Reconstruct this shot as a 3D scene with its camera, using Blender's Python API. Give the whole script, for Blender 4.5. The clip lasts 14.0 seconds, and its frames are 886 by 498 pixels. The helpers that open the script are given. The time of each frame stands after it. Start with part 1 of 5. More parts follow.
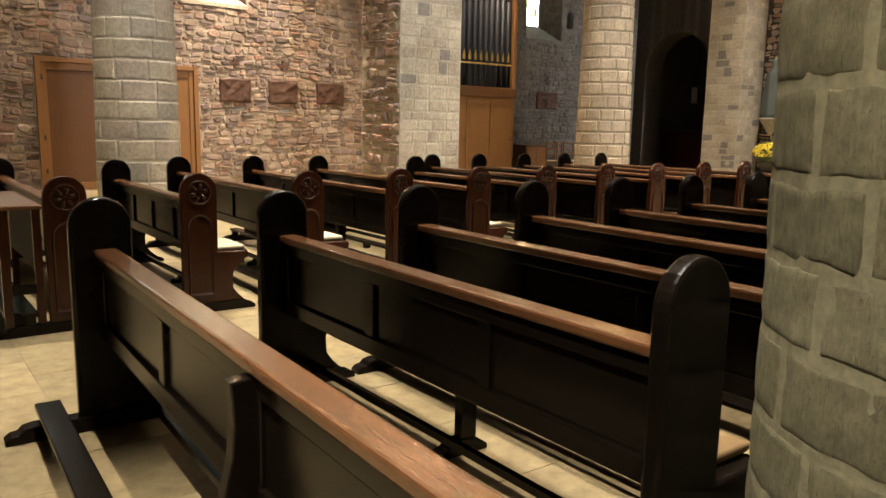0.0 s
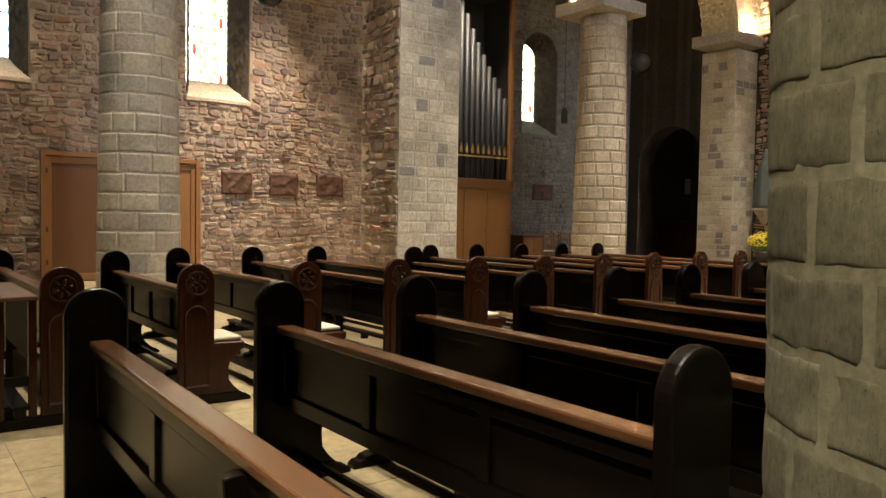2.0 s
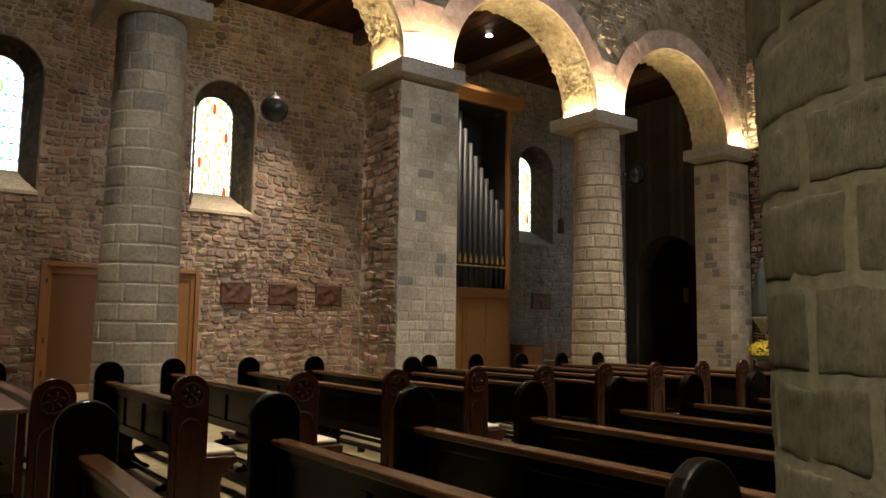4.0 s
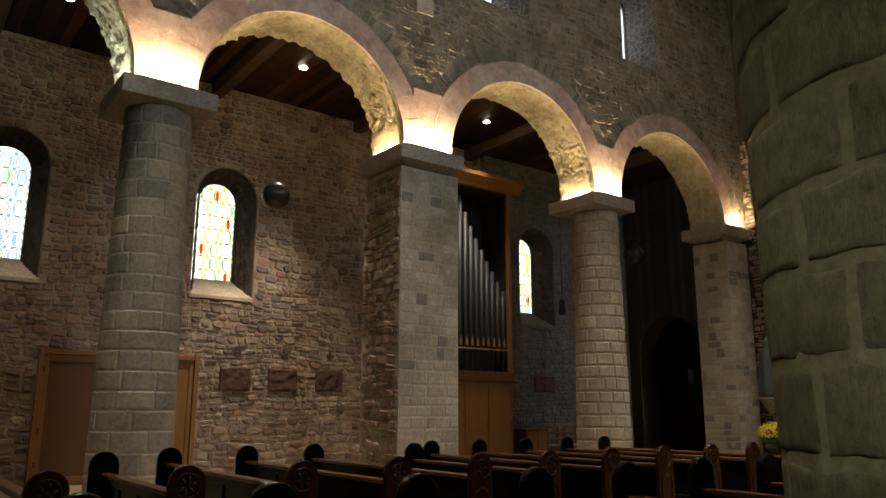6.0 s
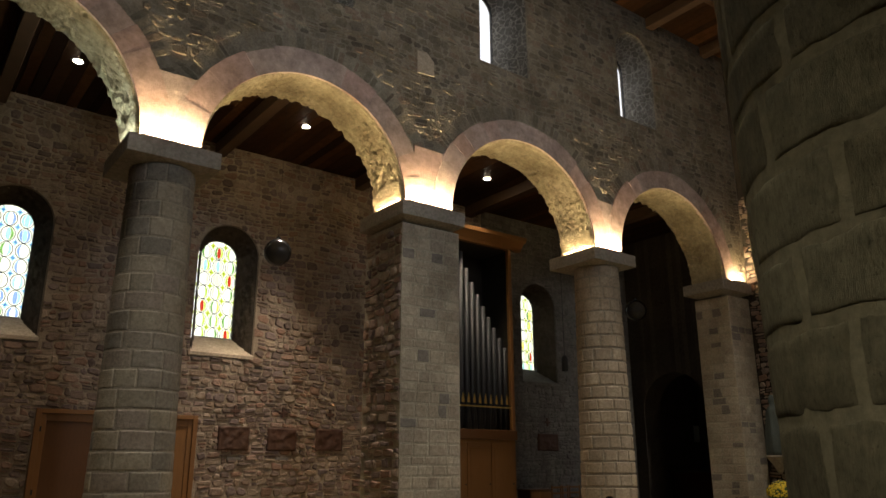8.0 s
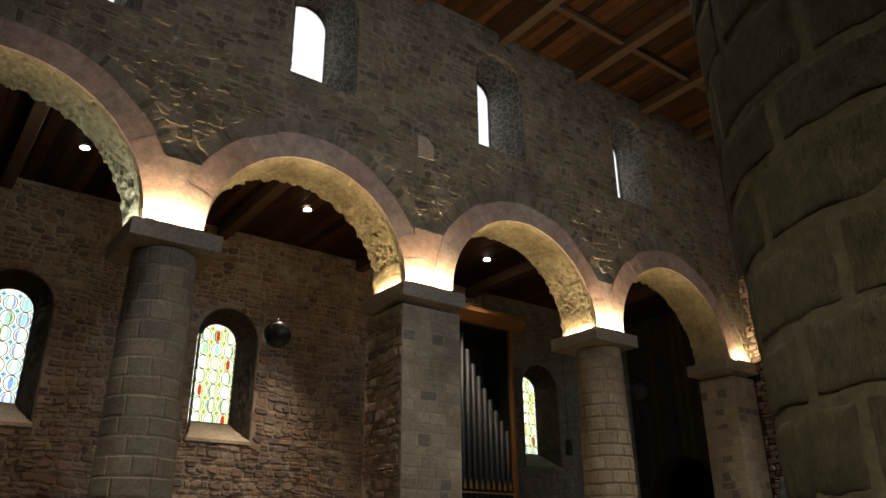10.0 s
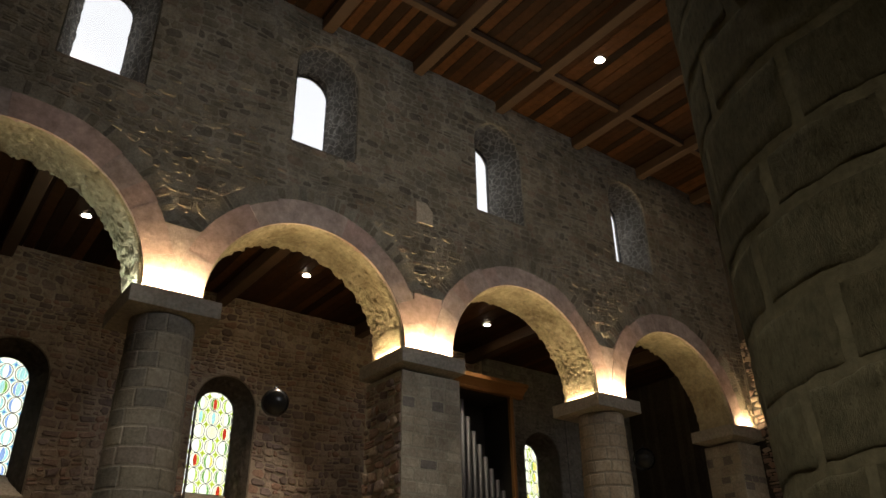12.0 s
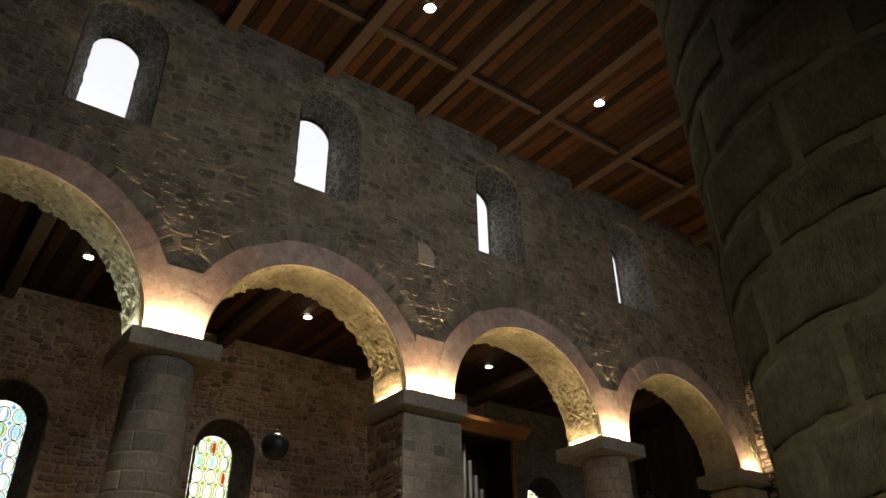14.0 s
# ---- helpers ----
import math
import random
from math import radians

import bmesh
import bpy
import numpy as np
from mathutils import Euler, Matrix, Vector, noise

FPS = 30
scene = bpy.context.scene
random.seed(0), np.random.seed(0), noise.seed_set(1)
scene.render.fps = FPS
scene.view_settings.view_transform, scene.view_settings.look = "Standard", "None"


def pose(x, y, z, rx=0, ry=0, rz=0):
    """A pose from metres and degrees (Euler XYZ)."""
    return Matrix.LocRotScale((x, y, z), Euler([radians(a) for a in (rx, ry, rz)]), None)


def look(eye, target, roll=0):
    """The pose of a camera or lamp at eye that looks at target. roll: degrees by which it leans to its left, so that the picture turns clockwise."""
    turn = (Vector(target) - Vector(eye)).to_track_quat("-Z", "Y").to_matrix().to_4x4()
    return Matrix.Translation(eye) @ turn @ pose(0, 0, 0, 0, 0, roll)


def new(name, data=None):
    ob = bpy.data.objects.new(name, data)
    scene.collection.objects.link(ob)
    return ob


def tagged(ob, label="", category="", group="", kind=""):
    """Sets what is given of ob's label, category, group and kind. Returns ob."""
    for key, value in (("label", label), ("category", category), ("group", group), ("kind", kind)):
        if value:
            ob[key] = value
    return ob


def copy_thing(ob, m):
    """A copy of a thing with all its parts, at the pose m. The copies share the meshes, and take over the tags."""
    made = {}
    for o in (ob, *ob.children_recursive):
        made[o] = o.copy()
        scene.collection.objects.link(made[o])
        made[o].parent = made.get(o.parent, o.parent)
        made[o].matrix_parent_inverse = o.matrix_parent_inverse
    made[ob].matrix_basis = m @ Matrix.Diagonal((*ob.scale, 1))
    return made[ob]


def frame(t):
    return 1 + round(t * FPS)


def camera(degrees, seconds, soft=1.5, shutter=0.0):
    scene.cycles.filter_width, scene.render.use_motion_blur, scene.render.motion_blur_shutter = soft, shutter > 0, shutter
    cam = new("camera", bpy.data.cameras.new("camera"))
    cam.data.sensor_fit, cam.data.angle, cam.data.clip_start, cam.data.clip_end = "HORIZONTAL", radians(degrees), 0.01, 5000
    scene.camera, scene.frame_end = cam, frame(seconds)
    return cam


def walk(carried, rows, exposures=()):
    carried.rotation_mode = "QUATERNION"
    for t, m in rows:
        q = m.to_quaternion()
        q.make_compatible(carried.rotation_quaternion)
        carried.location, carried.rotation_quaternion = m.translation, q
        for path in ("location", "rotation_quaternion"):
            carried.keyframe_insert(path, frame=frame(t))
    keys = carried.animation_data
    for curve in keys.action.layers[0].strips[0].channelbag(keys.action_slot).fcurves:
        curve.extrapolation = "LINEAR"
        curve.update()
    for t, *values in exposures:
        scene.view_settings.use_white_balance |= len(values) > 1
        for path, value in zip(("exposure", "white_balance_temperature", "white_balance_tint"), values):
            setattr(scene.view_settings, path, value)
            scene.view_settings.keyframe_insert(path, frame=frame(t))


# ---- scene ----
# camera and its walk
cam = camera(60.81, 14.0)
PATH = [
    (0.0, pose(0, 0, 1.44, 80.70, -1.09, -36.80)),
    (0.5, pose(0, 0, 1.44, 82.01, -0.88, -36.86)),
    (1.0, pose(0, 0, 1.44, 83.91, -0.82, -36.90)),
    (1.5, pose(0, 0, 1.44, 85.67, -1.07, -36.95)),
    (2.0, pose(0, 0, 1.44, 87.53, -0.96, -36.96)),
    (2.5, pose(0, 0, 1.44, 89.59, -0.85, -36.97)),
    (3.0, pose(0, 0, 1.44, 91.96, -0.46, -36.99)),
    (3.5, pose(0, 0, 1.44, 93.96, -0.65, -37.03)),
    (6.0, pose(0, 0, 1.44, 102.08, -0.13, -36.89)),
    (6.5, pose(0, 0, 1.44, 103.19, -0.01, -36.84)),
    (7.0, pose(0, 0, 1.44, 104.18, 0.03, -36.81)),
    (7.5, pose(0, 0, 1.44, 105.11, 0.06, -36.77)),
    (8.0, pose(0, 0, 1.44, 106.34, 0.08, -36.75)),
    (10.5, pose(0, 0, 1.44, 113.93, 0.54, -36.55)),
    (11.0, pose(0, 0, 1.44, 115.19, 0.61, -36.52)),
    (11.5, pose(0, 0, 1.44, 116.29, 0.67, -36.51)),
    (12.0, pose(0, 0, 1.44, 117.43, 0.78, -36.49)),
    (12.5, pose(0, 0, 1.44, 118.21, 0.80, -36.47)),
    (13.0, pose(0, 0, 1.44, 119.04, 0.79, -36.43)),
    (13.5, pose(0, 0, 1.44, 119.83, 0.83, -36.40)),
    (14.0, pose(0, 0, 1.44, 120.57, 0.76, -36.37))]
EXPOSURES = [(0, 3.75), (1.5, 3.5), (3, 3.0), (6, 1.9), (14, 1.3)]
walk(cam, PATH, EXPOSURES)

# ---- plan, in metres: x along the nave to the east, y across it to the north ----
WALL = 11.40          # south face of the north arcade wall
BACK = 12.45          # its north face
SPRING = 6.40         # top of the abaci, where the arches spring
NAVE_TOP = 13.55
AISLE = 16.80         # south face of the north aisle wall
AISLE_TOP = 9.05
ARCHES = [(0.40, 2.25), (5.60, 2.00), (10.83, 2.11), (15.98, 2.14)]
CLERESTORY = [1.36, 5.62, 10.28, 14.95]
AISLE_WINDOWS = [1.73, 6.25, 11.00, 16.25]

# ---- world and light ----
world = bpy.data.worlds.new("sky")
scene.world = world
world.use_nodes = True
wt = world.node_tree
sky = wt.nodes.new("ShaderNodeTexSky")
sky.sky_type, sky.sun_disc = "NISHITA", False
sky.sun_elevation, sky.sun_rotation = radians(52), radians(200)
haze = wt.nodes.new("ShaderNodeHueSaturation")
haze.inputs["Saturation"].default_value, haze.inputs["Value"].default_value = 0.08, 1.25
wt.links.new(sky.outputs[0], haze.inputs["Color"])
wt.links.new(haze.outputs[0], wt.nodes["Background"].inputs[0])
sky.dust_density = 5.0
wt.nodes["Background"].inputs[1].default_value = 0.15

sun = new("sun", bpy.data.lights.new("sun", "SUN"))
sun.data.energy, sun.data.angle, sun.data.color = 0.8, radians(10), (1.0, 0.95, 0.88)
sun.matrix_basis = look((2, -30, 45), (8, 5, 0))

WARM = (1.0, 0.92, 0.76)
GOLDEN = (1.0, 0.75, 0.40)
TUNGSTEN = (1.0, 0.83, 0.62)


def spot(name, place, target, watts, cone, size=0.06, color=WARM, blend=0.5):
    lamp = new(name, bpy.data.lights.new(name, "SPOT"))
    lamp.data.energy, lamp.data.spot_size, lamp.data.spot_blend = watts, radians(cone), blend
    lamp.data.shadow_soft_size, lamp.data.color = size, color
    lamp.matrix_basis = look(place, target)
    return lamp


def strip(name, place, target, length, width, watts, color=WARM, spread=150, turn=0):
    lamp = new(name, bpy.data.lights.new(name, "AREA"))
    lamp.data.shape, lamp.data.size, lamp.data.size_y = "RECTANGLE", length, width
    lamp.data.energy, lamp.data.color, lamp.data.spread = watts, color, radians(spread)
    lamp.matrix_basis = look(place, target) @ pose(0, 0, 0, 0, 0, turn)
    return lamp


# row y = 3.1 is assumed; (1.5, 3.0) is added to light the near floor
NAVE_AND_FILL_LAMPS = [(x, y) for x in (1.35, 6.31, 11.27, 16.2) for y in (8.75, 3.1) if x > 3 or y > 5] + [(1.5, 3.0)]
ARCH_WATTS = 20
for lx, ly in NAVE_AND_FILL_LAMPS:
    spot("nave_and_fill_light", (lx, ly, NAVE_TOP - 0.14), (lx, ly, 0), (720 if lx < 10 else 900) if ly > 5 else (700 if lx > 3 else 470), 48 if lx > 3 or ly > 5 else 30, blend=0.6)
AISLE_LAMPS = [(2.12, 14.6), (6.98, 14.6), (12.41, 14.6)]
# added spot with no fitting; it brightens the lower part of the near column
COLUMN_FILL = [(-2.4, 0.2)]
for lx, ly in COLUMN_FILL:
    spot("aisle_and_fill_light", (lx, ly, AISLE_TOP - 0.12), (-0.05, 0.35, 0), 540, 37.5, blend=0.6)
for lx, ly in AISLE_LAMPS:
    spot("aisle_and_fill_light", (lx, ly, AISLE_TOP - 0.12), (lx, ly + 0.35, 0), (700 if lx < 10 else 300) if lx > 4 else 170, 72 if lx < 10 else 62, blend=1.0, color=TUNGSTEN)

# area lamps in assumed, unseen south openings bring daylight to the upper wall
ASSUMED_SOUTH_WINDOWS = [5.62, 10.28, 14.95]
for lx, watts in zip(ASSUMED_SOUTH_WINDOWS, (22, 8, 2)):
    day = new("sky_light", bpy.data.lights.new("sky_light", "AREA"))
    day.data.shape, day.data.size, day.data.size_y = "RECTANGLE", 0.95, 2.0
    day.data.energy, day.data.color, day.data.spread = watts, (0.86, 0.94, 1.0), radians(80)
    day.matrix_basis = look((lx, -4.3, 11.4), (lx, 11.4, 9.6))
# and the sky's light in the north clerestory openings
for lx in CLERESTORY:
    day = strip("sky_light", (lx, BACK - 0.16, 11.45), (lx, 0, 11.2), 0.8, 1.6, 0.9, (0.86, 0.94, 1.0), 180)

# ---- materials ----


def material(name, rough=0.6, metal=0.0, spec=0.5):
    m = bpy.data.materials.new(name)
    m.use_nodes = True
    b = m.node_tree.nodes["Principled BSDF"]
    b.inputs["Roughness"].default_value = rough
    b.inputs["Metallic"].default_value = metal
    b.inputs["Specular IOR Level"].default_value = spec
    return m, m.node_tree, b


def coords(nt, scale=(1, 1, 1), kind="Object"):
    c = nt.nodes.new("ShaderNodeTexCoord")
    g = nt.nodes.new("ShaderNodeNewGeometry")
    mp = nt.nodes.new("ShaderNodeMapping")
    mp.inputs["Scale"].default_value = scale
    nt.links.new(g.outputs["Position"] if kind == "World" else c.outputs[kind], mp.inputs[0])
    return mp.outputs[0]


def noise_tex(nt, vec, scale, detail=4, rough=0.6, distort=0.0):
    n = nt.nodes.new("ShaderNodeTexNoise")
    n.inputs["Scale"].default_value, n.inputs["Detail"].default_value = scale, detail
    n.inputs["Roughness"].default_value, n.inputs["Distortion"].default_value = rough, distort
    nt.links.new(vec, n.inputs["Vector"])
    return n.outputs[0]


def ramp(nt, fac, stops, ease="LINEAR"):
    r = nt.nodes.new("ShaderNodeValToRGB")
    r.color_ramp.interpolation = ease
    while len(r.color_ramp.elements) < len(stops):
        r.color_ramp.elements.new(0.5)
    for e, (p, c) in zip(r.color_ramp.elements, stops):
        e.position, e.color = p, (*c, 1)
    nt.links.new(fac, r.inputs[0])
    return r.outputs[0]


def mix(nt, fac, a, b, mode="MIX"):
    m = nt.nodes.new("ShaderNodeMix")
    m.data_type, m.blend_type = "RGBA", mode
    for socket, v in ((m.inputs[0], fac), (m.inputs[6], a), (m.inputs[7], b)):
        if isinstance(v, (int, float)):
            socket.default_value = v
        elif isinstance(v, tuple):
            socket.default_value = (*v, 1)
        else:
            nt.links.new(v, socket)
    return m.outputs[2]


def bump(nt, bsdf, height, strength=0.4, distance=0.01):
    n = nt.nodes.new("ShaderNodeBump")
    n.inputs["Strength"].default_value, n.inputs["Distance"].default_value = strength, distance
    nt.links.new(height, n.inputs["Height"])
    nt.links.new(n.outputs[0], bsdf.inputs["Normal"])


def stone(name, tints, rough=0.85, grain=22, relief=0.6, stain=0.45, dark=(0.5, 0.48, 0.45), tooled=False, deep=0.02, rubble=0.0):
    """Weathered stone: each piece takes its tint at random, with stains, grain and pits."""
    m, nt, b = material(name, rough, 0, 0.10)
    add = nt.nodes.new("ShaderNodeMath")
    add.operation = "ADD"
    nt.links.new(nt.nodes.new("ShaderNodeNewGeometry").outputs["Random Per Island"], add.inputs[0])
    nt.links.new(nt.nodes.new("ShaderNodeObjectInfo").outputs["Random"], add.inputs[1])
    wrap = nt.nodes.new("ShaderNodeMath")
    wrap.operation = "FRACT"
    nt.links.new(add.outputs[0], wrap.inputs[0])
    rnd = wrap.outputs[0]
    n = len(tints)
    base = ramp(nt, rnd, [(i / n, c) for i, c in enumerate(tints)], "CONSTANT")
    wv = coords(nt, kind="World")
    big = noise_tex(nt, wv, 1.3, 5, 0.65)
    stains = ramp(nt, big, [(0.35, dark), (0.62, (1, 1, 1))])
    col = mix(nt, stain, base, mix(nt, 1.0, base, stains, "MULTIPLY"))
    if rubble:
        # rough joints of pale mortar between small stones
        vor = nt.nodes.new("ShaderNodeTexVoronoi")
        vor.feature = "DISTANCE_TO_EDGE"
        vor.inputs["Scale"].default_value = rubble
        nt.links.new(mix(nt, 0.16, wv, noise_tex(nt, wv, 5, 4)), vor.inputs["Vector"])
        col = mix(nt, ramp(nt, vor.outputs[0], [(0.03, (0, 0, 0)), (0.10, (1, 1, 1))]), tuple(min(0.5, q * 1.2) for q in tints[-1]), mix(nt, 1.0, col, (0.8, 0.8, 0.8), "MULTIPLY"))
    fine = noise_tex(nt, wv, grain, 6, 0.7)
    col = mix(nt, 0.75, col, mix(nt, 1.0, col, ramp(nt, fine, [(0.3, (0.55, 0.53, 0.5)), (0.7, (1.25, 1.22, 1.18))]), "MULTIPLY"))
    if tooled:
        # chisel strokes and pits left by the dressing, their shading put into the colour
        strokes = noise_tex(nt, coords(nt, (3.6, 3.6, 1.1), "World"), 24, 6, 0.75)
        col = mix(nt, 1.0, col, ramp(nt, strokes, [(0.34, (0.76, 0.755, 0.74)), (0.50, (1, 1, 1)), (0.66, (1.12, 1.115, 1.10))]), "MULTIPLY")
        pits = noise_tex(nt, wv, 85, 3, 0.6)
        col = mix(nt, 1.0, col, ramp(nt, pits, [(0.28, (0.55, 0.54, 0.52)), (0.37, (1, 1, 1))]), "MULTIPLY")
    nt.links.new(col, b.inputs["Base Color"])
    bump(nt, b, noise_tex(nt, coords(nt, (5, 5, 0.8), "World") if tooled else wv, grain * 1.3, 8, 0.75), relief, deep)
    return m


def plain(name, a, c, rough=0.6, scale=8, metal=0.0, spec=0.4, relief=0.15, stretch=(1, 1, 1), kind="Object", fine=40):
    """One material in two close tones, with grain."""
    m, nt, b = material(name, rough, metal, spec)
    v = coords(nt, stretch, kind)
    n1, n2 = noise_tex(nt, v, scale, 5, 0.65, 0.4), noise_tex(nt, v, fine, 4, 0.6)
    col = mix(nt, n1, a, c)
    col = mix(nt, 0.35, col, mix(nt, 1.0, col, ramp(nt, n2, [(0.3, (0.6, 0.6, 0.6)), (0.7, (1.3, 1.3, 1.3))]), "MULTIPLY"))
    nt.links.new(col, b.inputs["Base Color"])
    bump(nt, b, n2, relief, 0.004)
    return m


RUBBLE = stone("rubble_stone", [(0.285, 0.215, 0.182), (0.345, 0.265, 0.212), (0.41, 0.325, 0.265), (0.265, 0.205, 0.195), (0.355, 0.25, 0.205), (0.205, 0.158, 0.142), (0.43, 0.35, 0.285), (0.345, 0.225, 0.175), (0.305, 0.235, 0.213)], stain=0.65)
UPPER = stone("upper_rubble_stone", [(0.27, 0.232, 0.18), (0.36, 0.31, 0.24), (0.30, 0.258, 0.20), (0.41, 0.352, 0.272), (0.205, 0.176, 0.144), (0.345, 0.27, 0.213), (0.285, 0.25, 0.207)], stain=0.8, relief=1.0, deep=0.03)
UPPER_MORTAR = stone("old_grey_mortar", [(0.40, 0.352, 0.285), (0.37, 0.325, 0.262)], grain=24, relief=1.0, stain=0.8, deep=0.03)
MORTAR = stone("lime_mortar", [(0.46, 0.385, 0.31), (0.415, 0.345, 0.275)], grain=30, relief=0.8, stain=0.65)
ASHLAR = stone("column_sandstone", [(0.36, 0.32, 0.26), (0.40, 0.355, 0.285), (0.33, 0.295, 0.25), (0.43, 0.375, 0.30), (0.37, 0.315, 0.27), (0.29, 0.265, 0.23)], grain=18, stain=0.5)
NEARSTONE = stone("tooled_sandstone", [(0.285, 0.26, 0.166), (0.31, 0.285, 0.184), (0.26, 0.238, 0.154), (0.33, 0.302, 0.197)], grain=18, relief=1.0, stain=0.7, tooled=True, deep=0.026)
PIER_STONE = stone("pier_sandstone", [(0.44, 0.385, 0.315), (0.50, 0.435, 0.355), (0.39, 0.34, 0.285), (0.52, 0.46, 0.38), (0.46, 0.40, 0.33), (0.42, 0.365, 0.30), (0.48, 0.415, 0.34), (0.25, 0.225, 0.215)], grain=18, stain=0.5)
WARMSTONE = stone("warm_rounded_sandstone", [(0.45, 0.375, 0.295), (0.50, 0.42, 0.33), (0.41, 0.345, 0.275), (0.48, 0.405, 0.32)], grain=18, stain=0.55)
JOINT = stone("pale_joint_mortar", [(0.43, 0.395, 0.325), (0.40, 0.365, 0.30)], grain=30)
COLJOINT = stone("column_mortar", [(0.385, 0.34, 0.28), (0.35, 0.31, 0.255)], grain=30, stain=0.5)
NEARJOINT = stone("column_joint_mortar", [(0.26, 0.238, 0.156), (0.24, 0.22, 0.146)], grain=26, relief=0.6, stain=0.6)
PINK = stone("pink_arch_sandstone", [(0.49, 0.35, 0.325), (0.53, 0.39, 0.365), (0.46, 0.36, 0.345), (0.52, 0.415, 0.39)], grain=7, relief=0.5, stain=0.55, deep=0.03)
INTRADOS = stone("rough_arch_rubble", [(0.46, 0.40, 0.28), (0.49, 0.43, 0.31)], grain=9, relief=1.0, stain=0.8, deep=0.05)
REVEAL = stone("rough_window_reveal", [(0.27, 0.25, 0.225), (0.31, 0.285, 0.25)], grain=9, relief=1.0, stain=0.6, rubble=7.0)
# Aisle reveals look shadowy beside the bright glass; that shade is in this colour.
SHADED_REVEAL = stone("shaded_aisle_window_reveal", [(0.10, 0.085, 0.072), (0.12, 0.10, 0.085)], grain=8, relief=1.0, stain=0.6)
# Stone darkened to give the passage its shade and cut bounce off unseen walls.
SHADE_STONE = stone("shade_dark_stone", [(0.065, 0.055, 0.046), (0.085, 0.072, 0.06), (0.055, 0.047, 0.04)], grain=10, relief=0.8)
SLAB = stone("grey_abacus_sandstone", [(0.34, 0.31, 0.28), (0.37, 0.33, 0.29)], grain=16, relief=0.2, stain=0.3)
PLASTER = stone("grey_rendered_wall", [(0.195, 0.185, 0.172), (0.225, 0.214, 0.20), (0.17, 0.16, 0.15)], grain=10, relief=0.6)
SILL = stone("pale_window_sill", [(0.52, 0.44, 0.35), (0.55, 0.47, 0.38)], grain=16, relief=0.3)
FLOOR = stone("pale_floor_slab", [(0.35, 0.275, 0.160), (0.385, 0.305, 0.182), (0.32, 0.255, 0.152)], rough=0.45, grain=9, relief=0.06, stain=0.5, dark=(0.72, 0.70, 0.66))
FLOORJOINT = plain("floor_joint", (0.30, 0.25, 0.19), (0.24, 0.20, 0.15), 0.8)
PEW = plain("dark_stained_oak", (0.003, 0.0023, 0.0017), (0.008, 0.005, 0.0034), 0.24, 5, spec=0.16, stretch=(3, 1, 3), relief=0.1)
PEWRED = plain("red_brown_oak", (0.018, 0.0048, 0.0022), (0.042, 0.0115, 0.0046), 0.25, 5, spec=0.28, stretch=(3, 3, 0.6), relief=0.12)
RAIL = plain("worn_oak_rail", (0.052, 0.021, 0.009), (0.145, 0.062, 0.024), 0.27, 9, spec=0.6, stretch=(5, 0.6, 5), relief=0.15, fine=70)
TANCLOTH = plain("tan_cushion_cloth", (0.26, 0.16, 0.075), (0.33, 0.21, 0.10), 0.9, 12, relief=0.3, fine=120)
CUSHION = plain("cream_cushion_cloth", (0.50, 0.42, 0.30), (0.58, 0.49, 0.36), 0.9, 12, relief=0.3, fine=120)
OAK = plain("honey_oak", (0.175, 0.078, 0.024), (0.25, 0.120, 0.038), 0.5, 4, stretch=(6, 6, 0.5), relief=0.12)
OAKDARK = plain("brown_oak", (0.088, 0.036, 0.011), (0.130, 0.056, 0.018), 0.5, 4, stretch=(6, 6, 0.5))
CEILWOOD = stone("brown_ceiling_boards", [(0.046, 0.019, 0.007), (0.078, 0.033, 0.013), (0.017, 0.008, 0.004), (0.037, 0.016, 0.007), (0.024, 0.011, 0.005)], rough=0.6, grain=6, relief=0.2)
BEAM = plain("dark_ceiling_beam", (0.042, 0.023, 0.012), (0.078, 0.042, 0.021), 0.7, 3, stretch=(1, 1, 1), relief=0.3)
PIPE = plain("grey_tin_pipe", (0.012, 0.0125, 0.0145), (0.021, 0.0215, 0.025), 0.5, 6, metal=0.0, spec=0.25, relief=0.05)
GOLD = plain("gilded_metal", (0.75, 0.52, 0.16), (0.85, 0.60, 0.20), 0.35, 10, metal=0.9)
# Black carries the shade inside the organ case and under the desk top.
SHADE_BLACK = plain("black_shadowed_timber", (0.012, 0.011, 0.010), (0.02, 0.018, 0.016), 0.7)
IRON = plain("black_iron", (0.02, 0.02, 0.02), (0.035, 0.033, 0.03), 0.5, metal=0.3)
STEEL = plain("dark_grey_enamel", (0.018, 0.018, 0.019), (0.028, 0.028, 0.03), 0.25)
RELIEF = plain("brown_terracotta", (0.058, 0.026, 0.016), (0.092, 0.044, 0.027), 0.6, 14, relief=0.5)
LEAF = plain("dark_green_leaf", (0.05, 0.09, 0.03), (0.08, 0.13, 0.04), 0.6)
PETAL = plain("yellow_petal", (0.75, 0.52, 0.03), (0.85, 0.66, 0.06), 0.6)
# The shadow on the pot is put into this darker clay.
SHADED_CLAY = plain("shaded_clay_pot", (0.10, 0.09, 0.08), (0.14, 0.125, 0.11), 0.8)
STATUE = plain("painted_grey_green_stone", (0.035, 0.045, 0.040), (0.07, 0.08, 0.072), 0.7, 9, relief=0.3)
WHITE = plain("white_plaster_ring", (0.75, 0.74, 0.70), (0.8, 0.79, 0.75), 0.5)
STRAW = plain("straw_seat", (0.45, 0.32, 0.15), (0.55, 0.40, 0.20), 0.8, 30)


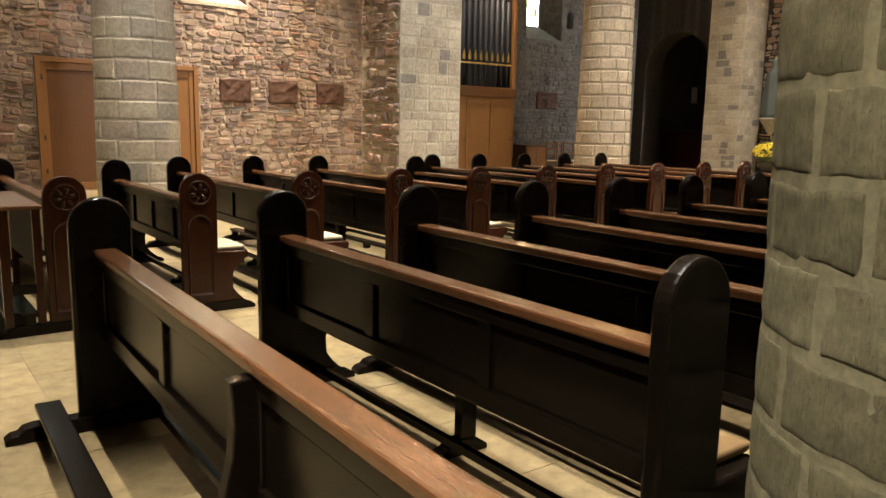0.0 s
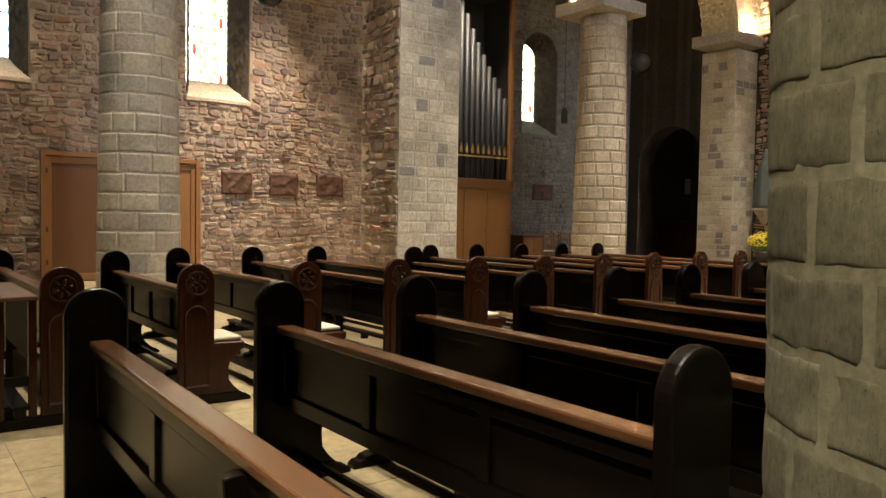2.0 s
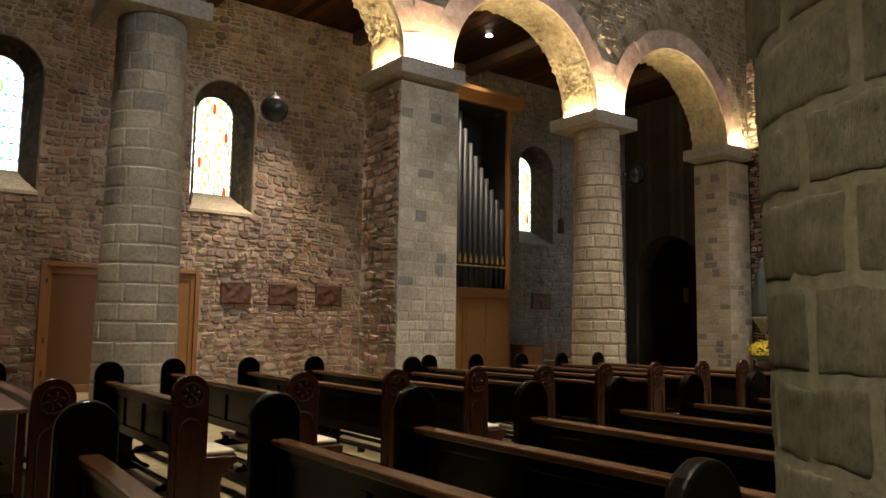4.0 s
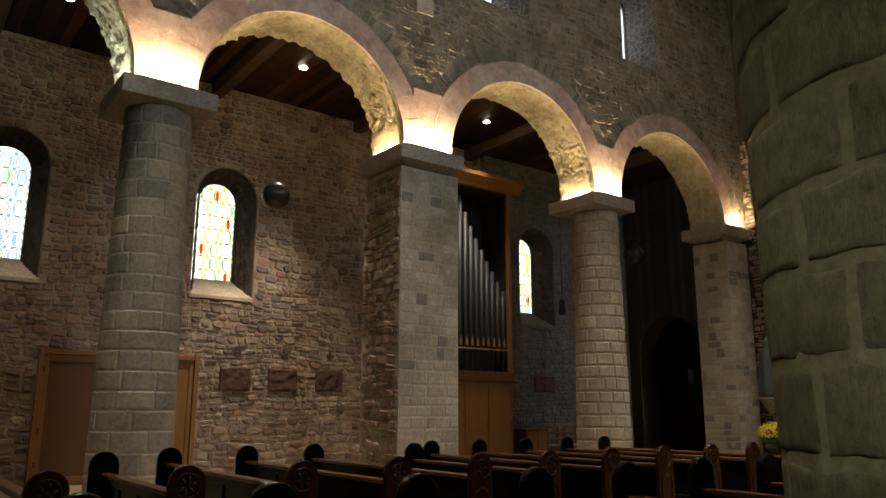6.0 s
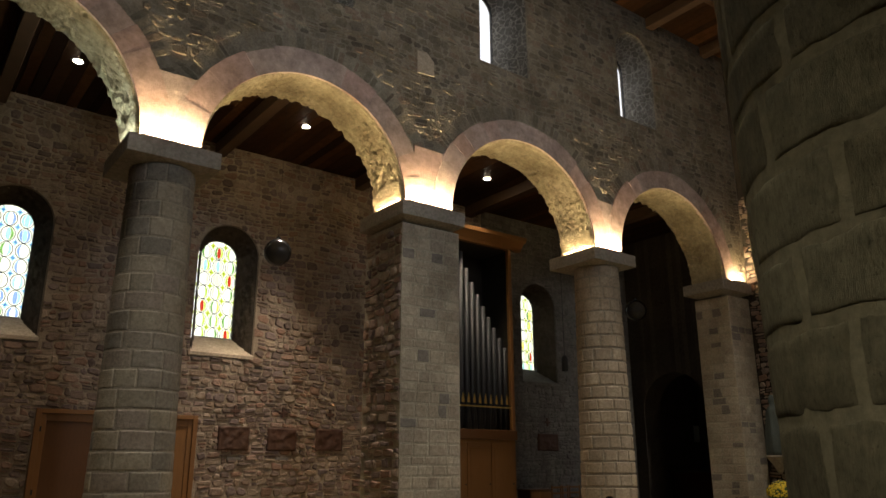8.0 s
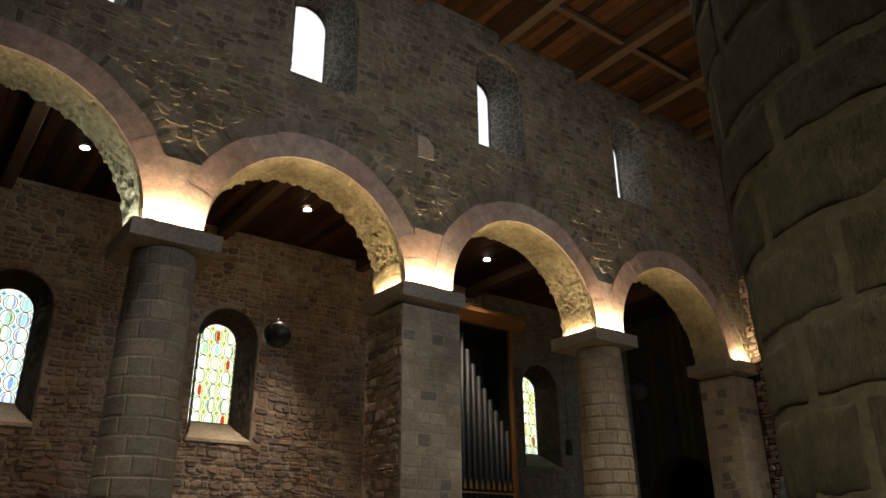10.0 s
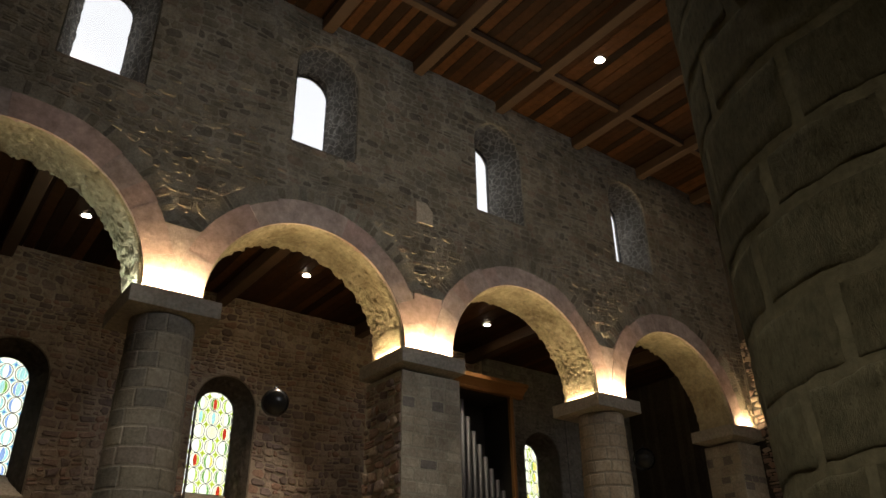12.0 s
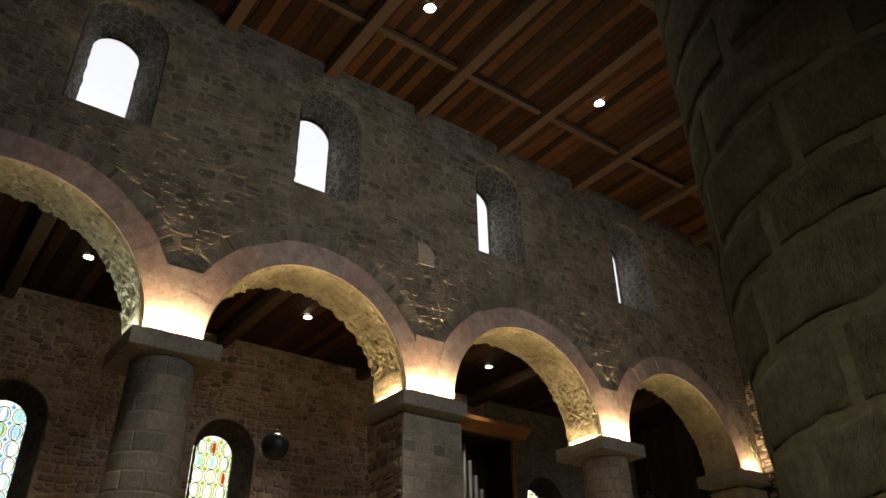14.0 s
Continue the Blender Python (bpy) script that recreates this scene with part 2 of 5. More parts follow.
def glow(name, color, strength):
    m = bpy.data.materials.new(name)
    m.use_nodes = True
    nt = m.node_tree
    nt.nodes.remove(nt.nodes["Principled BSDF"])
    e = nt.nodes.new("ShaderNodeEmission")
    e.inputs[0].default_value, e.inputs[1].default_value = (*color, 1), strength
    nt.links.new(e.outputs[0], nt.nodes["Material Output"].inputs[0])
    return m


def tinted_glass(name, color):
    """Coloured church glass: lets daylight through in its colour, with a faint gloss."""
    m = bpy.data.materials.new(name)
    m.use_nodes = True
    nt = m.node_tree
    nt.nodes.remove(nt.nodes["Principled BSDF"])
    t = nt.nodes.new("ShaderNodeBsdfTransparent")
    g = nt.nodes.new("ShaderNodeBsdfGlossy")
    g.inputs["Roughness"].default_value = 0.15
    v = coords(nt)
    n = noise_tex(nt, v, 9, 3)
    c = mix(nt, n, tuple(min(1, q * 1.08) for q in color), tuple(q * (0.92 if min(color) < 0.9 else 1) for q in color))
    nt.links.new(c, t.inputs[0])
    mx = nt.nodes.new("ShaderNodeMixShader")
    mx.inputs[0].default_value = 0.04
    nt.links.new(t.outputs[0], mx.inputs[1])
    nt.links.new(g.outputs[0], mx.inputs[2])
    nt.links.new(mx.outputs[0], nt.nodes["Material Output"].inputs[0])
    return m


LAMPGLOW = glow("lit_lamp_glass", (1.0, 0.85, 0.62), 40)
STRIPGLOW = glow("lit_strip_tube", (1.0, 0.80, 0.52), 8)
GLASS = {n: tinted_glass(n + "_glass", c) for n, c in dict(
    clear=(1.0, 1.0, 1.0), pale=(0.97, 0.97, 0.84), yellow=(0.90, 0.84, 0.45), green=(0.45, 0.66, 0.34), red=(0.72, 0.20, 0.12), lime=(0.74, 0.84, 0.40),
    blue=(0.52, 0.64, 0.93), aqua=(0.66, 0.86, 0.94)).items()}

# ---- mesh helpers ----


def mesh_of(name, verts, faces, smooth=False):
    me = bpy.data.meshes.new(name)
    me.from_pydata([tuple(v) for v in verts], [], [tuple(f) for f in faces])
    if smooth:
        me.polygons.foreach_set("use_smooth", [True] * len(me.polygons))
    me.update()
    return me


def part(name, bm, mat, parent=None, label="", smooth=False, at=None):
    """Links a bmesh, or a mesh, as one object, under a thing or a part of it."""
    if isinstance(bm, bmesh.types.BMesh):
        me = bpy.data.meshes.new(name)
        bm.to_mesh(me)
        bm.free()
        if smooth:
            me.polygons.foreach_set("use_smooth", [True] * len(me.polygons))
    else:
        me = bm
    if mat and not me.materials:
        me.materials.append(mat)
    ob = new(name, me)
    ob.parent = parent
    if at is not None:
        ob.matrix_basis = at
    if label:
        tagged(ob, label)
    return ob


def thing(name, m, label, category, group="", kind=""):
    ob = new(name)
    ob.empty_display_size = 0.1
    ob.matrix_basis = m
    return tagged(ob, label, category, group, kind)


def box(x0, x1, y0, y1, z0, z1, bevel=0.0, seg=2, bm=None):
    made = bm or bmesh.new()
    vs = bmesh.ops.create_cube(made, size=1)["verts"]
    for v in vs:
        v.co = Vector(((x0 + x1) / 2 + v.co.x * (x1 - x0), (y0 + y1) / 2 + v.co.y * (y1 - y0), (z0 + z1) / 2 + v.co.z * (z1 - z0)))
    if bevel:
        es = list({e for v in vs for e in v.link_edges})
        bmesh.ops.bevel(made, geom=es, offset=bevel, segments=seg, affect="EDGES", profile=0.5)
    return made


def prism(outline, y0, y1, bevel=0.0, axis="y", seg=2):
    """A flat outline of (u, v) pairs, made thick along an axis: y gives x, z; x gives y, z; z gives x, y."""
    bm = bmesh.new()
    put = {"y": lambda u, v, d: (u, d, v), "x": lambda u, v, d: (d, u, v), "z": lambda u, v, d: (u, v, d)}[axis]
    a = [bm.verts.new(put(u, v, y0)) for u, v in outline]
    b = [bm.verts.new(put(u, v, y1)) for u, v in outline]
    fa, fb = bm.faces.new(a), bm.faces.new(b[::-1])
    for i in range(len(a)):
        j = (i + 1) % len(a)
        bm.faces.new((a[j], a[i], b[i], b[j]))
    bmesh.ops.recalc_face_normals(bm, faces=bm.faces)
    if bevel:
        es = list(set(fa.edges) | set(fb.edges))
        bmesh.ops.bevel(bm, geom=es, offset=bevel, segments=seg, affect="EDGES", profile=0.5, clamp_overlap=True)
    return bm


def lathe(profile, steps=24, bm=None, centre=(0, 0, 0)):
    """(radius, z) pairs turned round the z axis."""
    made = bm or bmesh.new()
    rings = []
    for r, z in profile:
        rings.append([made.verts.new((centre[0] + r * math.cos(2 * math.pi * i / steps), centre[1] + r * math.sin(2 * math.pi * i / steps), centre[2] + z)) for i in range(steps)])
    for a, b in zip(rings, rings[1:]):
        for i in range(steps):
            j = (i + 1) % steps
            made.faces.new((a[i], a[j], b[j], b[i]))
    made.faces.new(rings[0][::-1])
    made.faces.new(rings[-1])
    return made


def rod(p, q, r, steps=10, bm=None):
    made = bm or bmesh.new()
    p, q = Vector(p), Vector(q)
    turn = (q - p).to_track_quat("Z", "Y").to_matrix()
    rings = [[made.verts.new(c + turn @ Vector((r * math.cos(2 * math.pi * i / steps), r * math.sin(2 * math.pi * i / steps), 0))) for i in range(steps)] for c in (p, q)]
    for i in range(steps):
        j = (i + 1) % steps
        made.faces.new((rings[0][i], rings[0][j], rings[1][j], rings[1][i]))
    made.faces.new(rings[0][::-1])
    made.faces.new(rings[1])
    return made


def arc(cx, cz, r, a0, a1, n):
    return [(cx + r * math.cos(radians(a0 + (a1 - a0) * i / n)), cz + r * math.sin(radians(a0 + (a1 - a0) * i / n))) for i in range(n + 1)]


# ---- walls with round-headed openings ----


class Opening:
    """A round-headed opening: centre, width, foot and springing height."""

    def __init__(self, x, width, foot, spring):
        self.x, self.r, self.foot, self.spring = x, width / 2, foot, spring

    def span(self, x):
        d = abs(x - self.x)
        if d > self.r + 1e-6:
            return None
        return self.foot, self.spring + math.sqrt(max(0, self.r ** 2 - d * d))

    def inside(self, x, z, grow=0.0):
        d, r = abs(x - self.x), self.r + grow
        if z < self.foot - grow or d > r:
            return False
        return z < self.spring or d * d + (z - self.spring) ** 2 < r * r

    def push(self, x, z, grow=0.0):
        """Moves a point that lies inside out to the nearest edge."""
        if not self.inside(x, z, grow):
            return x, z
        r = self.r + grow
        if z > self.spring:
            d = math.hypot(x - self.x, z - self.spring) or 1e-3
            return self.x + (x - self.x) * r / d, self.spring + (z - self.spring) * r / d
        side = r - abs(x - self.x)
        if z - (self.foot - grow) < side:
            return x, self.foot - grow
        return self.x + math.copysign(r, x - self.x), z

    def loop(self, n=20):
        head = [(self.x - self.r * math.cos(math.pi * i / n), self.spring + self.r * math.sin(math.pi * i / n)) for i in range(n + 1)]
        return [(self.x - self.r, self.foot)] + head + [(self.x + self.r, self.foot)]


class Recess:
    """A plain rectangular place in a wall that carries no stones."""

    def __init__(self, x0, x1, z0, z1):
        self.x0, self.x1, self.z0, self.z1 = x0, x1, z0, z1

    def inside(self, x, z, grow=0.0):
        return self.x0 < x < self.x1 and self.z0 < z < self.z1

    def push(self, x, z, grow=0.0):
        if not self.inside(x, z):
            return x, z
        d, q = min((x - self.x0, (self.x0, z)), (self.x1 - x, (self.x1, z)), (self.z1 - z, (x, self.z1)))
        return q


def sheet(x0, x1, z0, z1, openings, put, verts, faces):
    """A flat wall face with holes, in upright strips."""
    xs = {x0, x1}
    for o in openings:
        xs |= {o.x + o.r * math.cos(math.pi * i / 20) for i in range(21)}
    xs = sorted(x for x in xs if x0 <= x <= x1)
    clean = [xs[0]]
    for x in xs[1:]:
        if x - clean[-1] > 1e-5:
            clean.append(x)
    for a, b in zip(clean, clean[1:]):
        mid, low = (a + b) / 2, (z0, z0)
        cuts = sorted([(o.span(a), o.span(b)) for o in openings if o.span(mid)], key=lambda s: s[0][0] if s[0] else s[1][0])
        for sa, sb in cuts + [((z1, z1), (z1, z1))]:
            top = (sa[0], sb[0])
            if top[0] > low[0] + 1e-5 or top[1] > low[1] + 1e-5:
                k = len(verts)
                verts += [put(a, low[0]), put(b, low[1]), put(b, top[1]), put(a, top[0])]
                faces.append((k, k + 1, k + 2, k + 3))
            low = (sa[1], sb[1])


def wall_mesh(name, x0, x1, z0, z1, y0, y1, front, back):
    verts, faces = [], []
    sheet(x0, x1, z0, z1, front, lambda x, z: (x, y0, z), verts, faces)
    sheet(x0, x1, z0, z1, back, lambda x, z: (x, y1, z), verts, faces)
    for f, b in zip(front, back):
        lf, lb = f.loop(), b.loop()
        k = len(verts)
        verts += [(x, y0, z) for x, z in lf] + [(x, y1, z) for x, z in lb]
        n = len(lf)
        for i in range(n if f.foot > z0 + 1e-4 else n - 1):
            j = (i + 1) % n
            faces.append((k + i, k + j, k + n + j, k + n + i))
    k = len(verts)
    verts += [(x, y, z) for x in (x0, x1) for y in (y0, y1) for z in (z0, z1)]
    faces += [(k, k + 1, k + 3, k + 2), (k + 4, k + 6, k + 7, k + 5), (k + 1, k + 5, k + 7, k + 3)]
    return mesh_of(name, verts, faces)


def rubble_stones(x0, x1, z0, z1, openings, seed, height=(0.09, 0.20), length=(0.12, 0.42), proud=(0.012, 0.045), gap=0.022, wave=0.06):
    """Roughly coursed rubble: a list of stones, each (centre, verts, faces), with u along, v up and d out of the wall."""
    rnd = random.Random(seed)
    stones, z = [], z0
    ph = [rnd.uniform(0, 6) for _ in range(4)]

    def lift(x, zz):
        return wave * (math.sin(x * 0.9 + ph[0] + zz) + 0.6 * math.sin(x * 2.3 + ph[1] - zz * 1.7))
    while z < z1:
        h = rnd.uniform(*height)
        x = x0 - rnd.uniform(0, 0.2)
        while x < x1:
            w = min(rnd.uniform(*length), h * 2.3)
            parts = [(z, h)] if rnd.random() > 0.22 else [(z, h * 0.48), (z + h * 0.52, h * 0.48)]
            for zz, hh in parts:
                cx, cz = x + w / 2, zz + hh / 2 + lift(x + w / 2, zz)
                if x0 < cx < x1 and z0 < cz < z1 and not any(o.inside(cx, cz, g) for o, g in openings):
                    n = 8
                    ring, j = [], min(w, hh) * 0.15
                    cut = min(w, hh) * rnd.uniform(0.16, 0.32)
                    a, b = w / 2 - gap / 2, hh / 2 - gap / 2
                    for u, v in ((-a + cut, -b), (a - cut, -b), (a, -b + cut), (a, b - cut), (a - cut, b), (-a + cut, b), (-a, b - cut), (-a, -b + cut)):
                        pu, pv = u + rnd.uniform(-j, j), v + rnd.uniform(-j, j)
                        px, pz = cx + pu, zz + hh / 2 + pv + lift(cx + pu, zz)
                        for o, g in openings:
                            px, pz = o.push(px, pz, g)
                        ring.append((min(max(px, x0), x1), min(max(pz, z0), z1)))
                    d = rnd.uniform(*proud)
                    mx, mz = sum(p[0] for p in ring) / n, sum(p[1] for p in ring) / n
                    verts = [(px, pz, -0.02) for px, pz in ring]
                    verts += [(mx + (px - mx) * 0.93, mz + (pz - mz) * 0.92, d * 0.55) for px, pz in ring]
                    tilt = rnd.uniform(-0.03, 0.03)
                    verts += [(mx + (px - mx) * 0.68, mz + (pz - mz) * 0.66, d + tilt * (px - mx) * 2 + rnd.uniform(-0.005, 0.005)) for px, pz in ring]
                    faces = []
                    for s in (0, n):
                        for i in range(n):
                            k = (i + 1) % n
                            faces.append((s + i, s + k, s + n + k, s + n + i))
                    faces.append(tuple(range(2 * n, 3 * n)))
                    stones.append(((cx, cz), verts, faces))
            x += w
        z += h
    return stones


def lay_stones(stones, put, mat, wall, near, rest_name="stone_facing"):
    """The stones in the near stretch become parts of the wall, the others one mesh."""
    verts, faces, count = [], [], 0
    for (cx, cz), vs, fs in stones:
        w = [put(*v) for v in vs]
        if near(cx, cz) and count < 300:
            count += 1
            o = Vector(put(cx, cz, 0))
            part("stone", mesh_of("stone", [Vector(q) - o for q in w], fs), mat, wall, at=Matrix.Translation(o))
        else:
            k = len(verts)
            verts += w
            faces += [tuple(k + i for i in f) for f in fs]
    rest = part(rest_name, mesh_of(rest_name, verts, faces), mat, wall)
    tagged(rest, kind="stuff")
    return rest

# ---- the large structure ----


def structure(name, data, mat, label, category):
    return tagged(part(name, data, mat), label, category, kind="structure")


# floor: joint bed, with slabs laid on it at the end of the file
floor = structure("floor", box(-3.2, 26, -4.2, 17.2, -0.3, -0.006), FLOORJOINT, "pale yellow stone slab floor with thin dark joints", "floor")

# north arcade wall with arches and clerestory
arch_open = [Opening(x, 2 * r, SPRING, SPRING) for x, r in ARCHES]
high_front = [Opening(x, 1.48, 10.15, 12.08) for x in CLERESTORY]
high_back = [Opening(x + (0.18 if x > 14 else 0), 0.95, 10.55, 12.24) for x in CLERESTORY]
wall_arcade = structure("wall_arcade", wall_mesh("wall_arcade", -3.0, 19.2, SPRING, NAVE_TOP + 0.1, WALL, BACK, arch_open + high_front, arch_open + high_back), UPPER_MORTAR,
                        "rubble stone nave wall above round arches with clerestory windows", "wall")

# north aisle wall: rubble to the organ, grey render beyond it
aisle_front = [Opening(x, 1.48, 3.98, 6.34) for x in AISLE_WINDOWS]
aisle_back = [Opening(x, 1.00, 4.44, 6.38) for x in AISLE_WINDOWS]
wall_aisle = structure("wall_aisle", wall_mesh("wall_aisle", -3.0, 14.0, -0.05, AISLE_TOP + 0.1, AISLE, AISLE + 0.75, aisle_front[:3], aisle_back[:3]), MORTAR,
                       "brown and purple rubble stone aisle wall with arched windows", "wall")
wall_aisle_east = structure("wall_aisle_east", wall_mesh("wall_aisle_east", 14.0, 20.5, -0.05, AISLE_TOP + 0.1, AISLE - 0.004, AISLE + 0.75, aisle_front[3:], aisle_back[3:]), PLASTER,
                            "grey roughly rendered stone aisle wall with a narrow window", "wall")


def east_wall():
    """End wall of the aisle, with a round-headed passage; its shade is in the stone colour."""
    o = [Opening(15.16, 2.42, -0.05, 3.25)]
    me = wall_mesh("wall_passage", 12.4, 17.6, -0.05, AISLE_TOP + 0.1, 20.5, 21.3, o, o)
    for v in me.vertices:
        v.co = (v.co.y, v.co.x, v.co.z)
    return structure("wall_passage", me, SHADE_STONE, "stone end wall with a round-headed passage, shade in its colour", "wall")


east_wall()
# assumed chapel behind the passage; its shade is put into the stone colour
structure("wall_chapel", box(24.6, 25.0, 11.6, 17.6, -0.05, 9.2), SHADE_STONE, "stone wall at the back of the side chapel, shade in its colour", "wall")
structure("wall_chapel_side", box(21.3, 24.6, 17.2, 17.6, -0.05, 9.2), SHADE_STONE, "stone side wall of the chapel, shade in its colour", "wall")
structure("wall_chapel_south", box(21.3, 24.6, 11.6, 12.0, -0.05, 9.2), SHADE_STONE, "stone side wall of the chapel, shade in its colour", "wall")
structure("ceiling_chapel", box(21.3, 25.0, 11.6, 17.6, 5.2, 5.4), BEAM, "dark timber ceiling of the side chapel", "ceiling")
wall_nave_east = structure("wall_nave_east", box(19.2, 19.9, -4.2, 12.45, -0.05, NAVE_TOP + 0.1), SHADE_STONE, "rubble stone wall at the end of the nave", "wall")
# unseen walls that close the room, kept dark to hold down bounced light
structure("wall_west", box(-3.4, -3.0, -4.2, 17.55, -0.05, NAVE_TOP + 0.1), SHADE_STONE, "unseen stone wall closing the room behind the pews", "wall")
south_open = [Opening(x, 1.2, 10.3, 12.1) for x in ASSUMED_SOUTH_WINDOWS]
structure("wall_south", wall_mesh("wall_south", -3.0, 19.2, -0.05, NAVE_TOP + 0.1, -4.2, -4.6, south_open, south_open), SHADE_STONE, "unseen stone wall closing the south side, with assumed high openings", "wall")

# ceilings: boards, beams across and thinner joists along
BEAMS = [0.75, 3.16, 5.50, 7.88, 10.40, 13.10, 15.70, 18.2]


def timber_ceiling(name, x0, x1, y0, y1, z, beams, joists, label):
    rnd = random.Random(5)
    bm = bmesh.new()
    x = x0
    while x < x1:
        w = rnd.uniform(0.20, 0.28)
        box(x, min(x + w - 0.012, x1), y0, y1, z + rnd.uniform(0, 0.012), z + 0.05, bm=bm)
        x += w
    box(x0, x1, y0, y1, z + 0.055, z + 0.2, bm=bm)
    n = len(bm.faces)
    for b in beams:
        box(b - 0.13, b + 0.13, y0, y1, z - 0.30, z + 0.004, 0.015, 1, bm=bm)
    for j in joists:
        for a, b in zip([x0 - 0.13] + beams, beams + [x1 + 0.13]):
            if b - a > 0.5:
                box(a + 0.13, b - 0.13, j - 0.07, j + 0.07, z - 0.14, z + 0.003, bm=bm)
    bm.faces.ensure_lookup_table()
    for f in bm.faces[n:]:
        f.material_index = 1
    ob = structure(name, bm, CEILWOOD, label, "ceiling")
    ob.data.materials.append(BEAM)
    return ob


timber_ceiling("ceiling_nave", -3.0, 19.2, -4.2, WALL + 0.02, NAVE_TOP, BEAMS, [9.75, 6.0, 2.2], "brown timber board ceiling with dark cross beams")
timber_ceiling("ceiling_aisle", -3.0, 20.5, BACK, AISLE, AISLE_TOP, [1.1, 5.8, 9.7, 13.5, 17.8], [], "brown timber aisle ceiling with dark beams")


# arch linings: rough rubble soffits
def cells(p, scale):
    """0 along the joints between rubble stones, 1 on their faces."""
    d = noise.voronoi(p * scale)[0]
    return min(1.0, (d[1] - d[0]) * 3.2)


def arch_lining(x, r, seed):
    """Rubble soffit: thin plaster towards the nave, bare lumpy stones and holes towards the aisle."""
    na, nd, verts, faces = 240, 40, [], []
    for i in range(na + 1):
        a = math.pi * i / na
        for j in range(nd + 1):
            y = WALL + 0.012 + (BACK - WALL - 0.02) * j / nd
            p = Vector((x + r * math.cos(a), y, SPRING + r * math.sin(a)))
            q = Vector((a * r, y * 1.3, seed))
            foot = min(1.0, max(0.12, 9 * (r * min(a, math.pi - a) - 0.42 + 0.1 * noise.noise(q * 2))))
            bare = min(1.0, max(0.15, (j / nd - 0.12 + 0.35 * noise.noise(q * 1.6)) * 2.4))
            lump = noise.fractal(q * 4.0, 0.8, 2.1, 4) * 0.010
            pits = 0.04 * min(1.0, max(0, noise.noise(q * 8.5) - 0.28) * 7)
            rock = cells(q + 0.10 * noise.noise_vector(q * 3), 6.8)
            edge = min(1.0, j / 2.0)
            d = (0.045 + (lump - pits - 0.032 * (1 - rock) * bare) * foot) * edge + 0.004
            if j >= nd - 1:
                d += 0.07 * noise.noise(q * 5.5)
            verts.append((x + (r - d) * math.cos(a), y, SPRING + (r - d) * math.sin(a)))
    for i in range(na):
        for j in range(nd):
            k = i * (nd + 1) + j
            faces.append((k, k + 1, k + nd + 2, k + nd + 1))
    return part("arch_soffit", mesh_of("arch_soffit", verts, faces, True), INTRADOS, wall_arcade, "rough pitted rubble arch soffit")


for i, (ax, ar) in enumerate(ARCHES):
    arch_lining(ax, ar, i * 7.3)

# dressed pink voussoirs round each arch
for i, (ax, ar) in enumerate(ARCHES):
    rnd = random.Random(40 + i)
    cuts, a = [0.0], 0.0
    while a < 180:
        a += rnd.uniform(9, 24)
        cuts.append(a)
    cuts = [c * 180 / cuts[-1] for c in cuts]
    for a0, a1 in zip(cuts, cuts[1:]):
        ro, n = ar + rnd.uniform(0.42, 0.50), 5
        ri, e = ar - 0.006, 0.025
        ring = arc(ax, SPRING, ri, a0 + e, a1 - e, n) + arc(ax, SPRING, ro, a1 - e, a0 + e, n)
        ring = [(x, max(z, SPRING + 0.004)) for x, z in ring]
        lim = [o for o in ARCHES if o[0] != ax]
        # neighbouring rings meet half-way over the supports
        left, right = -9, 99
        for ox, orr in lim:
            if ox < ax:
                left = max(left, (ox + orr + ax - ar) / 2)
            else:
                right = min(right, (ox - orr + ax + ar) / 2)
        ring = [(min(max(x, left + 0.003), min(right - 0.003, 19.19)), z) for x, z in ring]
        bm = prism(ring, WALL - 0.030 - rnd.uniform(0, 0.006), WALL + 0.06)
        bmesh.ops.remove_doubles(bm, verts=bm.verts, dist=0.0005)
        part("voussoir", bm, PINK, wall_arcade)

# smooth pink stones fill the feet of the spandrels
for (xa, ra), (xb, rb) in zip(ARCHES, ARCHES[1:]):
    c = (xa + ra + xb - rb) / 2
    part("spandrel_stone", box(c - 0.36, c + 0.36, WALL - 0.026, WALL + 0.05, SPRING + 0.004, SPRING + 1.22), PINK, wall_arcade)

